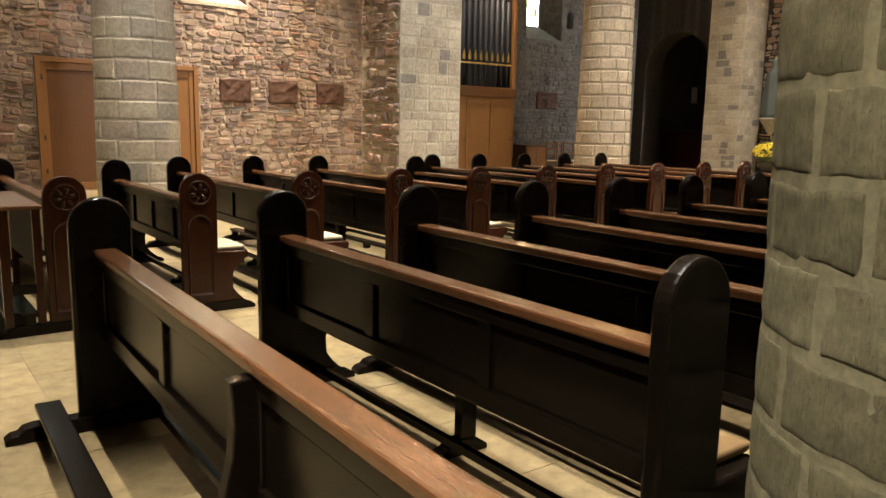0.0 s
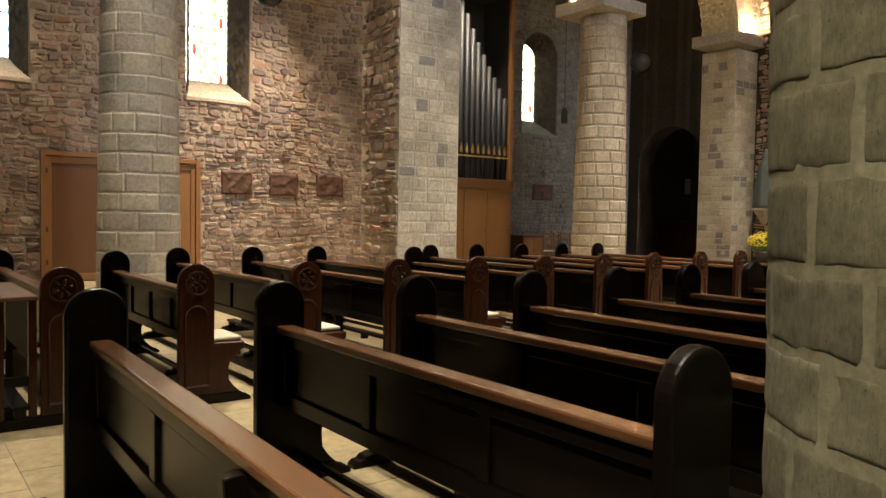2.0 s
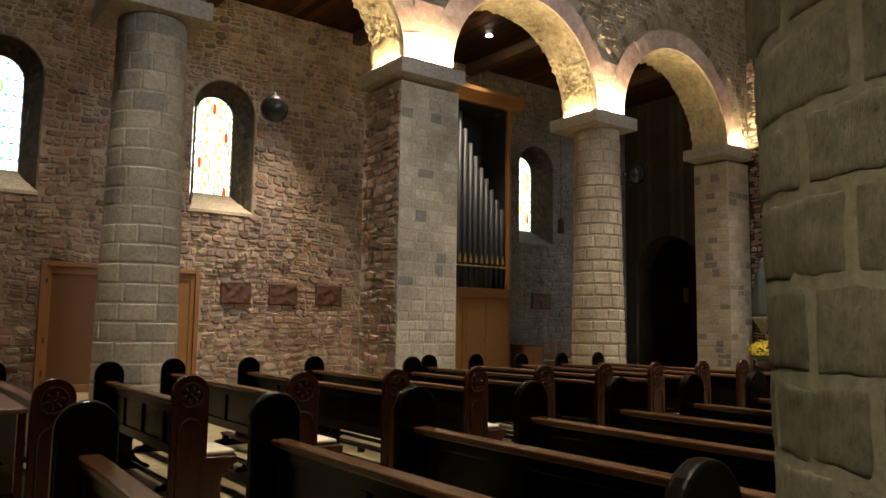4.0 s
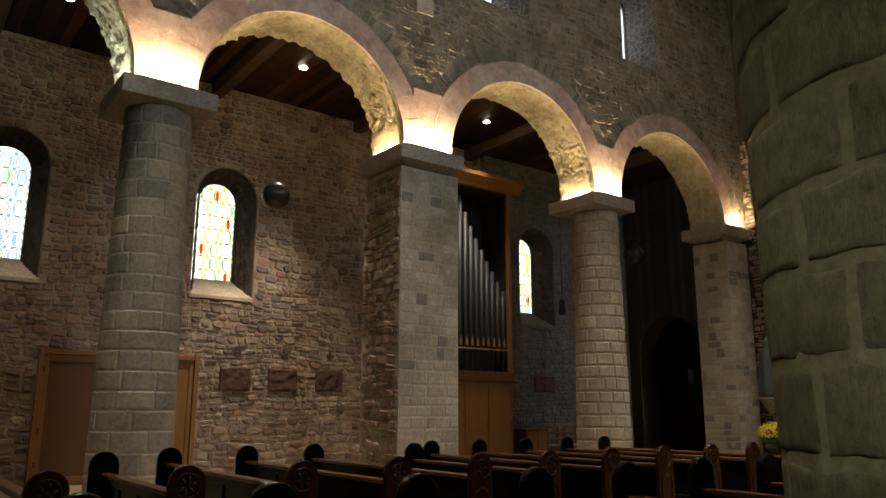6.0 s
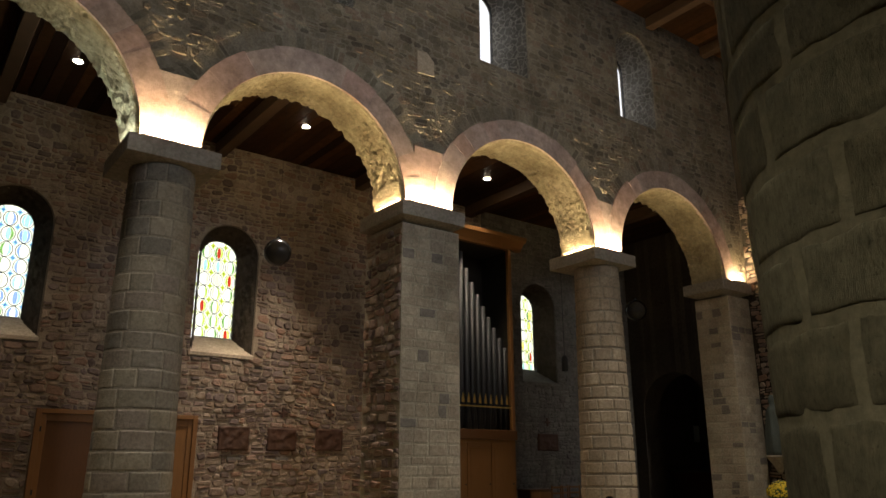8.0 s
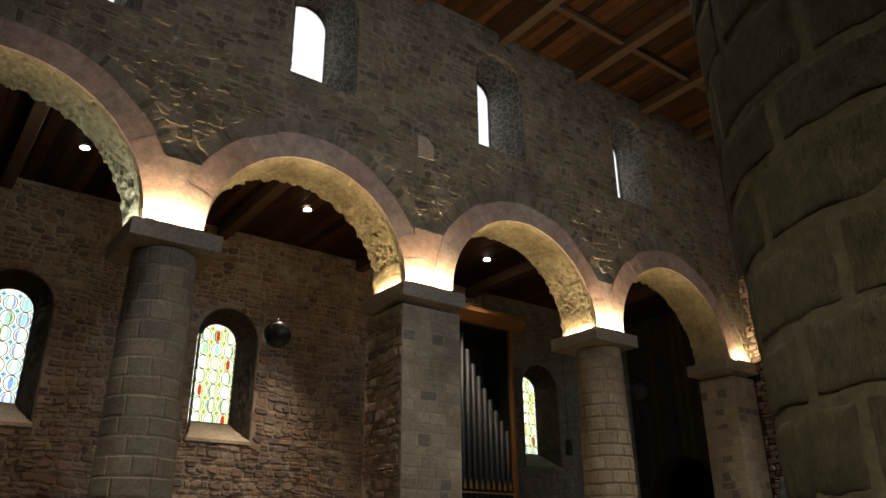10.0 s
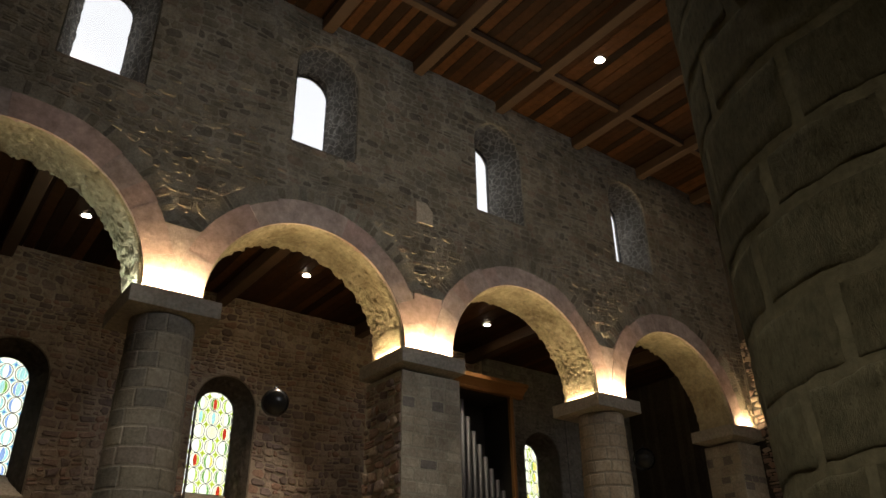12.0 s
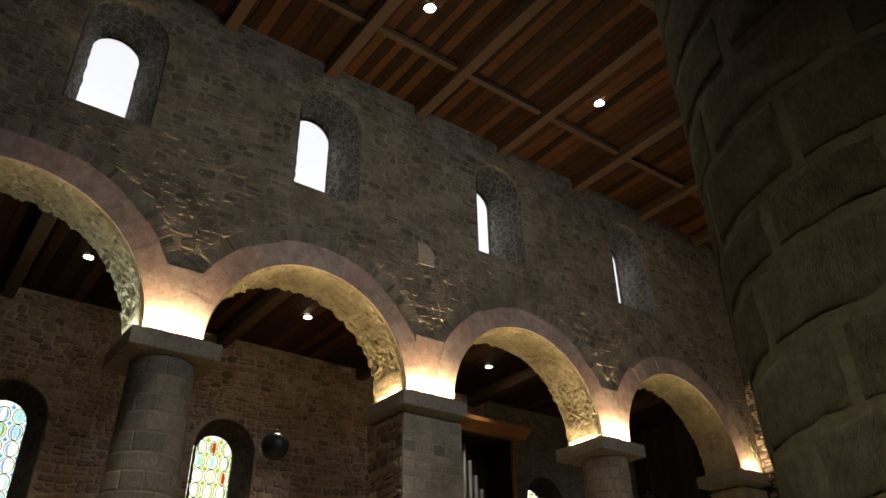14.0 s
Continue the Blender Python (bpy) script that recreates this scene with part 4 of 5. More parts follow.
def runner_outline(x0, x1):
    """Foot runner with scrolled ends."""
    return [(x0, 0), (x0, 0.022), (x0 + 0.025, 0.042), (x0 + 0.055, 0.046), (x0 + 0.075, 0.066), (x0 + 0.12, 0.075),
            (x1 - 0.12, 0.075), (x1 - 0.075, 0.066), (x1 - 0.055, 0.046), (x1 - 0.025, 0.042), (x1, 0.022), (x1, 0)]


def rosette(parent, x, z, y, face, r, mat):
    """Turned ring with six carved petals, proud of an end panel."""
    bm = bmesh.new()
    n, m = 28, 6
    rings = []
    for k in range(m):
        a = 2 * math.pi * k / m
        rings.append([bm.verts.new((x + (r + 0.010 * math.cos(a)) * math.cos(2 * math.pi * i / n), y + face * 0.010 * math.sin(a), z + (r + 0.010 * math.cos(a)) * math.sin(2 * math.pi * i / n))) for i in range(n)])
    for k in range(m):
        a, b = rings[k], rings[(k + 1) % m]
        for i in range(n):
            j = (i + 1) % n
            bm.faces.new((a[i], a[j], b[j], b[i]))
    for p in range(6):
        a = math.pi * p / 3 + 0.26
        c = Vector((x + 0.55 * r * math.cos(a), y, z + 0.55 * r * math.sin(a)))
        vs = bmesh.ops.create_icosphere(bm, subdivisions=1, radius=1)["verts"]
        for v in vs:
            q = Vector((v.co.x * 0.34 * r, v.co.y * 0.014, v.co.z * 0.20 * r))
            v.co = c + Matrix.Rotation(-a, 3, "Y") @ q
    vs = bmesh.ops.create_icosphere(bm, subdivisions=1, radius=1)["verts"]
    for v in vs:
        v.co = Vector((x + v.co.x * 0.18 * r, y + v.co.y * 0.016, z + v.co.z * 0.18 * r))
    bmesh.ops.recalc_face_normals(bm, faces=bm.faces)
    return part("rosette", bm, mat, parent, "carved round rosette", True)


def pew(m, length, height, carved, label, group, end_height=None, middle=None, deep=False, stiles=(), t=0.05):
    """A bench that faces +x; its carved or plain south end at y = 0, the other at y = length."""
    root = thing("pew", m, label, "pew", group)
    w = 0.27
    mat = PEWRED if carved else PEW
    for k, y in enumerate((0.0, length - t)):
        h = height if k == 0 or end_height is None else end_height
        p = part("end_panel", prism(end_outline(w, h), y, y + t, 0.009 if carved else 0.016, seg=3), mat if k == 0 else PEW, root, "round-headed carved end panel" if carved and k == 0 else "")
        if carved and k == 0:
            rosette(p, 0, h - w / 2 - 0.01, -0.002, -1, 0.085, PEWRED)
            # sunk arched field framed by a raised moulding
            o, i = [(-0.095, 0.14)] + arc(0, h - 0.40, 0.095, 180, 0, 10) + [(0.095, 0.14)], [(-0.078, 0.157)] + arc(0, h - 0.40, 0.078, 180, 0, 10) + [(0.078, 0.157)]
            bm = bmesh.new()
            a = [bm.verts.new((u, -0.001, v)) for u, v in o]
            b = [bm.verts.new((u * 0.95, -0.012, v)) for u, v in o]
            c = [bm.verts.new((u, -0.002, v)) for u, v in i]
            for q in range(len(a)):
                s = (q + 1) % len(a)
                bm.faces.new((a[q], a[s], b[s], b[q]))
                bm.faces.new((b[q], b[s], c[s], c[q]))
            part("panel_moulding", bm, PEWRED, p)
        part("foot_runner", prism(runner_outline(-0.44, 0.42), y - 0.012, y + t + 0.012, 0.006), PEW, root)
    a, b = t, length - t
    part("top_rail", box(-0.035, 0.062, a, b, 0.815, 0.855, 0.010), RAIL, root, "worn brown top rail polished by use")
    part("back_panel", box(0.000, 0.022, a, b, 0.46, 0.818), PEW, root)
    part("bottom_rail", box(-0.020, 0.040, a, b, 0.435, 0.515, 0.006), PEW, root)
    part("upper_rail", box(-0.018, 0.040, a, b, 0.755, 0.817, 0.005), PEW, root)
    for yc in [a + 0.03, *(stiles or [a + (b - a) * i / 4 for i in (1, 2, 3)]), b - 0.03]:
        part("muntin", box(-0.016, 0.036, max(a, yc - 0.035), min(b, yc + 0.035), 0.512, 0.757, 0.005), PEW, root)
    part("seat", box(0.03, 0.385, a, b, 0.425, 0.455, 0.008), PEW, root)
    part("seat_front", box(0.335, 0.36, a, b, 0.345, 0.427, 0.004), PEW, root)
    # middle upright with a curved back
    mid = middle or length / 2
    prof = [(-0.038, 0.812), (-0.085, 0.805), (-0.080, 0.75), (-0.077, 0.69), (-0.085, 0.60), (-0.105, 0.52), (-0.122, 0.45), (-0.115, 0.33), (-0.105, 0.2), (-0.12, 0.07), (0.25, 0.07), (0.24, 0.30), (0.30, 0.42), (0.0, 0.43), (0.0, 0.80)]
    if not deep:
        prof = [(0.20, 0.426), (0.24, 0.36), (0.27, 0.30), (0.27, 0.07), (0.36, 0.07), (0.36, 0.30), (0.375, 0.36), (0.38, 0.426)]
    part("middle_support", prism(prof, mid - 0.025, mid + 0.025, 0.004, seg=1), PEW, root)
    part("middle_runner", prism(runner_outline(-0.40 if deep else 0.14, 0.40 if deep else 0.42), mid - 0.035, mid + 0.035, 0.005, seg=1), PEW, root)
    part("kneeler", box(-0.31, -0.20, -0.01, length + 0.01, 0.125, 0.155, 0.008), PEW, root, "narrow dark kneeling board")
    for y in (0.02, mid, length - 0.02):
        part("kneeler_foot", box(-0.29, -0.22, y - 0.025, y + 0.025, 0.07, 0.127), PEW, root)
    part("stretcher", box(0.16, 0.19, a, b, 0.085, 0.125, 0.004), PEW, root)
    return root


def cushion(x, y, wide, long, label="flat cream seat cushion lying on a pew", cloth=None):
    bm = box(-wide / 2, wide / 2, -long / 2, long / 2, 0, 0.035, 0.014, 3)
    for v in bm.verts:
        if v.co.z > 0.02:
            v.co.z += 0.008 * math.cos(v.co.x / wide * 2.6) * math.cos(v.co.y / long * 2.6)
    ob = part("seat_cushion", bm, cloth or CUSHION, at=pose(x, y, 0.4555))
    for p in ob.data.polygons:
        p.use_smooth = True
    return tagged(ob, label, "cushion", "pew cushions")


# south block: plain round ends
NEAR_LABEL = "dark stained oak church pew with plain round-headed ends"
pew(pose(0.685, 0.10, 0, 0, 0, -1.85), 3.61, 1.09, False, NEAR_LABEL, "pews of the south block", middle=1.645, deep=True, stiles=(0.83, 1.645, 2.54), t=0.06)
first = pew(pose(1.70, 1.125, 0), 2.585, 1.118, False, NEAR_LABEL, "pews of the south block", 1.09, 1.36, stiles=(0.865, 1.645), t=0.065)
for k in range(2, 8):
    copy_thing(first, pose(0.80 + 0.9 * k, 1.125 + 0.006 * (k % 3), 0, 0, 0, 0.25 * ((k * 7) % 3 - 1)))
# north block: carved ends towards the middle aisle
FAR_LABEL = "red-brown oak church pew with a carved rosette end"
carved = pew(pose(1.0, 5.535, 0), 3.30, 1.06, True, FAR_LABEL, "pews of the north block", 1.03)
short = pew(pose(1.90, 5.535, 0), 2.40, 1.06, True, FAR_LABEL, "pews of the north block", 1.05)
for k in range(2, 11):
    copy_thing(short if k == 5 else carved, pose(1.0 + 0.9 * k, 5.535 + 0.008 * (k % 2), 0, 0, 0, 0.2 * ((k * 5) % 3 - 1)))
for k, y0 in ((1, 5.80), (1, 7.0), (2, 5.85), (3, 5.9), (4, 5.85), (5, 6.0)):
    cushion(1.0 + 0.9 * k + 0.235, y0, 0.27, 0.42)
cushion(1.96, 1.39, 0.30, 0.40, "flat tan seat cushion lying on a pew", TANCLOTH)


def prayer_desk(m):
    desk = thing("prayer_desk", m, "brown oak prayer desk standing behind a pew", "desk")
    part("desktop", box(-0.16, 0.135, -0.02, 1.15, 0.845, 0.875, 0.008), RAIL, desk, "worn brown desk top")
    part("front_board", box(0.08, 0.10, 0.03, 1.10, 0.45, 0.845), SHADE_BLACK, desk)
    for y in (0.0, 1.09):
        part("leg", box(-0.12, -0.065, y, y + 0.05, 0.06, 0.846, 0.005), PEWRED, desk)
        part("leg", box(0.075, 0.125, y, y + 0.05, 0.06, 0.846, 0.005), PEWRED, desk)
        part("foot_runner", prism(runner_outline(-0.18, 0.14), y - 0.008, y + 0.058, 0.005), PEW, desk)
        part("side_rail", box(-0.066, 0.077, y + 0.01, y + 0.04, 0.28, 0.345, 0.004), PEW, desk)
    part("kneeling_board", box(-0.12, 0.06, 0.05, 1.09, 0.12, 0.15, 0.006), PEW, desk)
    return desk


prayer_desk(pose(0.72, 5.54, 0))

# ---- fixtures on walls and in the aisle ----


def wardrobe_door(x0, x1, top, label, name="wooden_door"):
    """Framed oak door leaf in a lining, against the aisle wall."""
    w = x1 - x0
    d = thing(name, pose(x0, AISLE - 0.05, 0), label, "door")
    for a, b in ((-0.10, 0.0), (w, w + 0.10)):
        part("jamb", box(a, b, -0.10, 0.03, 0, top + 0.09, 0.006), OAK, d)
    part("lintel", box(0, w, -0.10, 0.03, top, top + 0.09, 0.006), OAK, d)
    leaf = part("door_leaf", box(0.004, w - 0.004, -0.035, 0.0, 0.01, top - 0.004), OAKDARK if w > 0.6 else OAK, d)
    for a, b in ((0.004, 0.10), (w - 0.10, w - 0.004)):
        part("stile", box(a, b, -0.062, -0.033, 0.012, top - 0.006, 0.005), OAK, leaf)
    for a, b in ((0.012, 0.16), (top - 0.14, top - 0.006)):
        part("cross_rail", box(0.102, w - 0.102, -0.060, -0.033, a, b, 0.005), OAK, leaf)
    for z in (0.35, 1.0, top - 0.35):
        part("hinge", box(-0.012, 0.022, -0.112, -0.06, z, z + 0.10, 0.003), IRON, d)
    return d


wardrobe_door(2.72, 4.05, 2.52, "tall brown oak door in a frame")
wardrobe_door(5.15, 5.69, 2.50, "narrow honey oak door leaf in a frame")


def plaque(x0, x1, z0, z1, seed, label, y=AISLE, cross=True):
    """Station relief: a bevelled slab with lumpy figures worn to shapes."""
    w, h = x1 - x0, z1 - z0
    t = thing("relief_plaque", pose(x0, y - 0.045, z0), label, "plaque", "wall reliefs")
    n, mrows, verts, faces = 26, 18, [], []
    for i in range(n + 1):
        for j in range(mrows + 1):
            u, v = i / n, j / mrows
            rim = i in (0, n) or j in (0, mrows)
            p = Vector((u * w * 6, v * h * 6, seed * 9.1))
            border = min(u, 1 - u) * w < 0.04 or min(v, 1 - v) * h < 0.04
            d = 0.0 if rim else (-0.030 if border else -0.022 - 0.032 * max(-0.2, noise.fractal(p, 0.8, 2, 3)))
            verts.append((u * w, d, v * h))
    for i in range(n):
        for j in range(mrows):
            k = i * (mrows + 1) + j
            faces.append((k, k + mrows + 1, k + mrows + 2, k + 1))
    part("relief", mesh_of("relief", verts, faces, True), RELIEF, t)
    part("backing", box(0.004, w - 0.004, -0.001, 0.05, 0.004, h - 0.004), RELIEF, t)
    if cross:
        c = thing("wall_cross", pose(x0 + w / 2, y - 0.03, z1 + 0.34), "small brown wooden cross on the wall", "cross", "wall crosses")
        part("upright", box(-0.03, 0.03, -0.02, 0.01, -0.12, 0.12, 0.005), RELIEF, c)
        part("arm", box(-0.11, 0.11, -0.024, 0.006, -0.03, 0.03, 0.005), RELIEF, c)
    return t


plaque(6.30, 7.03, 1.87, 2.40, 1, "brown terracotta relief plaque on the rubble wall")
plaque(7.47, 8.20, 1.87, 2.40, 2, "brown terracotta relief plaque on the rubble wall")
plaque(8.71, 9.44, 1.89, 2.41, 3, "shadowed brown terracotta relief plaque on the wall")
plaque(16.02, 16.86, 1.99, 2.48, 4, "dark brown relief plaque on the grey wall", AISLE - 0.004)
# the shadow below two reliefs is a flat grey strip on the wall
for x in (6.6, 7.75):
    s = part("plaque_number", box(-0.16, 0.16, -0.004, 0.004, -0.03, 0.03), PLASTER, at=pose(x + 0.1, AISLE - 0.052, 1.70))
    tagged(s, "grey strip painted as the shadow under a relief", "inscription", "plaque inscriptions")


def organ(m):
    """Upright pipe organ: oak base with doors, pipe flats in stepped heights, cornice."""
    o = thing("pipe_organ", m, "oak pipe organ case with grey metal pipes", "organ")
    w, d, base, top = 2.50, 1.30, 2.40, 7.50
    part("base_case", box(0, w, 0.03, d, 0, base - 0.2), OAK, o)
    for i in range(3):
        a = 0.06 + i * (w - 0.12) / 3
        b = a + (w - 0.12) / 3 - 0.02
        door = part("base_door", box(a, b, 0.0, 0.032, 0.12, base - 0.28, 0.004), OAK, o)
        part("door_field", box(a + 0.09, b - 0.09, -0.010, 0.002, 0.24, base - 0.40, 0.006), OAK, door)
        part("door_knob", rod((b - 0.05, -0.03, 1.1), (b - 0.05, 0.0, 1.1), 0.016, 8), IRON, door)
    part("plinth", box(-0.01, w + 0.01, -0.02, d, 0, 0.11, 0.006), OAKDARK, o)
    part("impost_rail", box(-0.02, w + 0.02, -0.05, d, base - 0.2, base + 0.05, 0.012), OAKDARK, o)
    part("back_case", box(0, w, d - 0.04, d, base, top), SHADE_BLACK, o)
    for a in (0.0, w - 0.11):
        part("side_post", box(a, a + 0.11, 0.0, 0.11, base + 0.05, top, 0.008), OAK, o)
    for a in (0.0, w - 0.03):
        part("side_panel", box(a, a + 0.03, 0.11, d - 0.04, base + 0.05, top), SHADE_BLACK, o)
    prof = [(0.10, top - 0.05), (-0.04, top - 0.05), (-0.05, top + 0.03), (-0.12, top + 0.10), (-0.20, top + 0.16), (-0.28, top + 0.20), (-0.30, top + 0.30), (0.10, top + 0.30)]
    part("cornice", prism(prof, -0.30, w + 0.36, 0.008, "x"), OAK, o, "moulded oak cornice")
    part("roof_board", box(0, w, 0.10, d, top - 0.05, top), SHADE_BLACK, o)
    n = 12
    for i in range(n):
        f = i / (n - 1)
        x = 0.20 + f * (w - 0.42)
        r = 0.080 - 0.022 * f
        foot, mouth = base + 0.06, base + 0.72
        e = x + 11.42 - 12.12
        h = 4.95 - 2.5 * (max(0, e) / 1.39) ** 0.75 if e >= -0.02 else 4.5 + e
        pipe = part("organ_pipe", lathe([(0.016, 0), (r * 0.55, 0.25), (r, 0.62), (r, 0.70), (r, 0.72), (r, h)], 16, centre=(x, 0.13, foot)), PIPE, o, smooth=True)
        bm = prism([(-r * 0.62, 0), (-r * 0.62, 0.10), (0, 0.26), (r * 0.62, 0.10), (r * 0.62, 0)], -0.006, 0.0)
        part("pipe_mouth", bm, GOLD, pipe, "gilded pointed pipe mouth", at=pose(x, 0.13 - r, mouth))
        part("pipe_lip", box(x - r * 0.6, x + r * 0.6, 0.13 - r - 0.004, 0.13 - r + 0.01, mouth - 0.05, mouth - 0.02), SHADE_BLACK, pipe)
    part("pipe_rail", box(0.11, w - 0.11, 0.05, 0.065, base + 0.62, base + 0.66, 0.003), GOLD, o, "thin gilded rail before the pipes")
    return o


organ(pose(11.42, 15.40, 0))


def globe_lamp(x, y, z, r):
    g = thing("globe_speaker", pose(x, y, z), "dark grey metal globe hanging on a thin wire", "globe", "hanging globes")
    bm = bmesh.new()
    bmesh.ops.create_uvsphere(bm, u_segments=28, v_segments=16, radius=r)
    part("globe", bm, STEEL, g, smooth=True)
    part("collar", lathe([(0.05, r - 0.01), (0.05, r + 0.03), (0.02, r + 0.06)], 14), STEEL, g)
    part("wire", rod((0, 0, r + 0.05), (0, 0, AISLE_TOP - z), 0.003, 6), IRON, g)


globe_lamp(6.08, 13.7, 5.66, 0.275)
globe_lamp(17.0, 13.6, 5.79, 0.30)
mic = thing("hanging_lamp", pose(16.10, 15.6, 4.2), "small dark canister lamp on a long cable", "lamp")
part("canister", lathe([(0.06, 0), (0.10, 0.02), (0.10, 0.36), (0.07, 0.44), (0.02, 0.48)], 16), IRON, mic, smooth=True)
part("cable", rod((0, 0, 0.47), (0, 0, AISLE_TOP - 4.2), 0.008, 6), IRON, mic)


def downlight(x, y, z, r, group):
    d = thing("ceiling_downlight", pose(x, y, z), "round lit ceiling downlight in a dark ring", "lamp", group)
    part("ring", lathe([(r + 0.03, -0.02), (r + 0.03, 0.0), (r, 0.0), (r, -0.02)], 20), STEEL, d)
    part("lens", lathe([(r * 0.6, -0.035), (r, -0.012), (r, -0.004)], 20), LAMPGLOW, d, "glowing lamp glass")


# the assumed row and the added lamp get a downlight too
for lx, ly in NAVE_AND_FILL_LAMPS:
    downlight(lx, ly, NAVE_TOP - 0.002, 0.13, "nave lamps")
for lx, ly in AISLE_LAMPS:
    downlight(lx, ly, AISLE_TOP - 0.002, 0.10, "aisle lamps")


def rush_chair(m, label, seat_mat=STRAW):
    c = thing("rush_chair", m, label, "chair", "aisle chairs")
    for x in (-0.20, 0.17):
        part("back_leg", box(x, x + 0.035, 0.17, 0.205, 0, 1.02, 0.006), OAK, c)
        part("front_leg", box(x, x + 0.035, -0.20, -0.165, 0, 0.45, 0.006), OAK, c)
    for z in (0.62, 0.78, 0.94):
        part("back_slat", box(-0.166, 0.171, 0.178, 0.198, z, z + 0.055, 0.006), OAK, c)
    part("seat", box(-0.205, 0.21, -0.205, 0.21, 0.44, 0.475, 0.012), seat_mat, c, "woven straw seat")
    for y in (-0.19, 0.18):
        part("stretcher", box(-0.166, 0.171, y, y + 0.02, 0.2, 0.225), OAK, c)
    return c


rush_chair(pose(16.68, 16.2, 0, 0, 0, 12), "light oak rush-seat chair by the grey wall")
rush_chair(pose(17.15, 16.3, 0, 0, 0, -8), "light oak rush-seat chair by the grey wall")
rush_chair(pose(16.13, 16.3, 0, 0, 0, 170), "dark rush-seat chair turned to the grey wall")
cab = thing("low_cabinet", pose(14.98, 16.05, 0), "small brown oak cabinet beside the organ", "cabinet")
part("carcass", box(0, 0.82, 0, 0.5, 0, 0.90, 0.006), OAKDARK, cab)
part("cabinet_top", box(-0.02, 0.84, -0.02, 0.52, 0.90, 0.93, 0.005), OAKDARK, cab)
for a, b in ((0.03, 0.405), (0.415, 0.79)):
    leaf = part("cabinet_door", box(a, b, -0.016, 0.0, 0.08, 0.86, 0.004), OAK, cab)
    part("door_knob", rod((0.41 + (a - 0.2) * 0.12, -0.035, 0.5), (0.41 + (a - 0.2) * 0.12, -0.014, 0.5), 0.012, 8), IRON, leaf)

alt = thing("side_altar", pose(22.4, 15.2, 0), "dark brown panelled wooden chest in the passage", "chest")
part("chest_body", box(0, 0.7, 0, 1.75, 0, 1.37, 0.01), PEWRED, alt)
part("chest_top", box(-0.05, 0.75, -0.05, 1.80, 1.37, 1.42, 0.008), SHADE_BLACK, alt)
for k in range(3):
    part("chest_field", box(-0.012, 0.002, 0.08 + 0.55 * k, 0.55 + 0.55 * k, 0.15, 1.24, 0.005), PEWRED, alt)


def chrysanthemum(x, y, z):
    """Round-headed potted plant of small yellow flowers on a stand."""
    st = thing("flower_stand", pose(x, y, 0), "slim dark iron flower stand", "stand")
    part("stand_plate", lathe([(0.20, z - 0.03), (0.20, z)], 20), IRON, st)
    for a in (0, 2.1, 4.2):
        part("stand_leg", rod((0.16 * math.cos(a), 0.16 * math.sin(a), z - 0.03), (0.22 * math.cos(a), 0.22 * math.sin(a), 0), 0.012, 6), IRON, st)
    p = thing("potted_chrysanthemum", pose(x, y, z), "yellow chrysanthemum in a shade-darkened pot on a stand", "plant")
    part("pot", lathe([(0.12, 0.0), (0.17, 0.20), (0.185, 0.20), (0.185, 0.25)], 20), SHADED_CLAY, p, smooth=True)
    rnd = random.Random(9)
    fl, lv = bmesh.new(), bmesh.new()
    for k in range(520):
        a, u = rnd.uniform(0, 2 * math.pi), rnd.uniform(-0.25, 1)
        s = math.sqrt(max(0, 1 - u * u))
        n = Vector((s * math.cos(a), s * math.sin(a), u))
        R = 0.34 * rnd.uniform(0.86, 1.05)
        c = Vector((n.x * R, n.y * R, 0.46 + n.z * R * 0.86))
        q = n.to_track_quat("Z", "Y").to_matrix()
        bm = fl if rnd.random() < 0.84 else lv
        r = rnd.uniform(0.022, 0.036)
        mid = bm.verts.new(c + n * r * 0.5)
        ring = [bm.verts.new(c + q @ Vector((r * (1.0 if i % 2 else 0.7) * math.cos(i * math.pi / 5), r * (1.0 if i % 2 else 0.7) * math.sin(i * math.pi / 5), 0))) for i in range(10)]
        for i in range(10):
            bm.faces.new((mid, ring[i], ring[(i + 1) % 10]))
    vs = bmesh.ops.create_icosphere(lv, subdivisions=3, radius=1)["verts"]
    for v in vs:
        k = 0.29 * (1 + 0.12 * noise.noise(v.co * 5))
        v.co = Vector((v.co.x * k, v.co.y * k, 0.42 + v.co.z * k * 0.72))
    part("blossoms", fl, PETAL, p, "many small yellow blossoms")
    part("foliage", lv, LEAF, p, "dark green leaves")


chrysanthemum(18.55, 10.75, 0.42)

# draped figure on a bracket, kept as one plain carved shape
bm = lathe([(0.27, 0.0), (0.26, 0.10), (0.24, 0.35), (0.205, 0.65), (0.17, 0.92), (0.165, 1.08), (0.15, 1.18), (0.075, 1.27), (0.095, 1.36), (0.09, 1.46), (0.03, 1.53)], 24)
for v in bm.verts:
    a = math.atan2(v.co.y, v.co.x)
    k = 1 + (0.16 * math.sin(a * 6 + v.co.z * 2.2) + 0.06 * math.sin(a * 13)) * (v.co.z < 1.15)
    v.co.x, v.co.y = v.co.x * k, v.co.y * k
statue = part("statue", bm, STATUE, at=pose(18.95, 10.96, 1.80), smooth=True)
tagged(statue, "grey-green carved stone statue on a bracket", "statue")
br = part("stone_bracket", lathe([(0.05, 1.35), (0.12, 1.5), (0.26, 1.72), (0.30, 1.76), (0.30, 1.80)], 20), SLAB, at=pose(18.95, 10.96, 0))
tagged(br, "rounded stone wall bracket under a statue", "bracket")

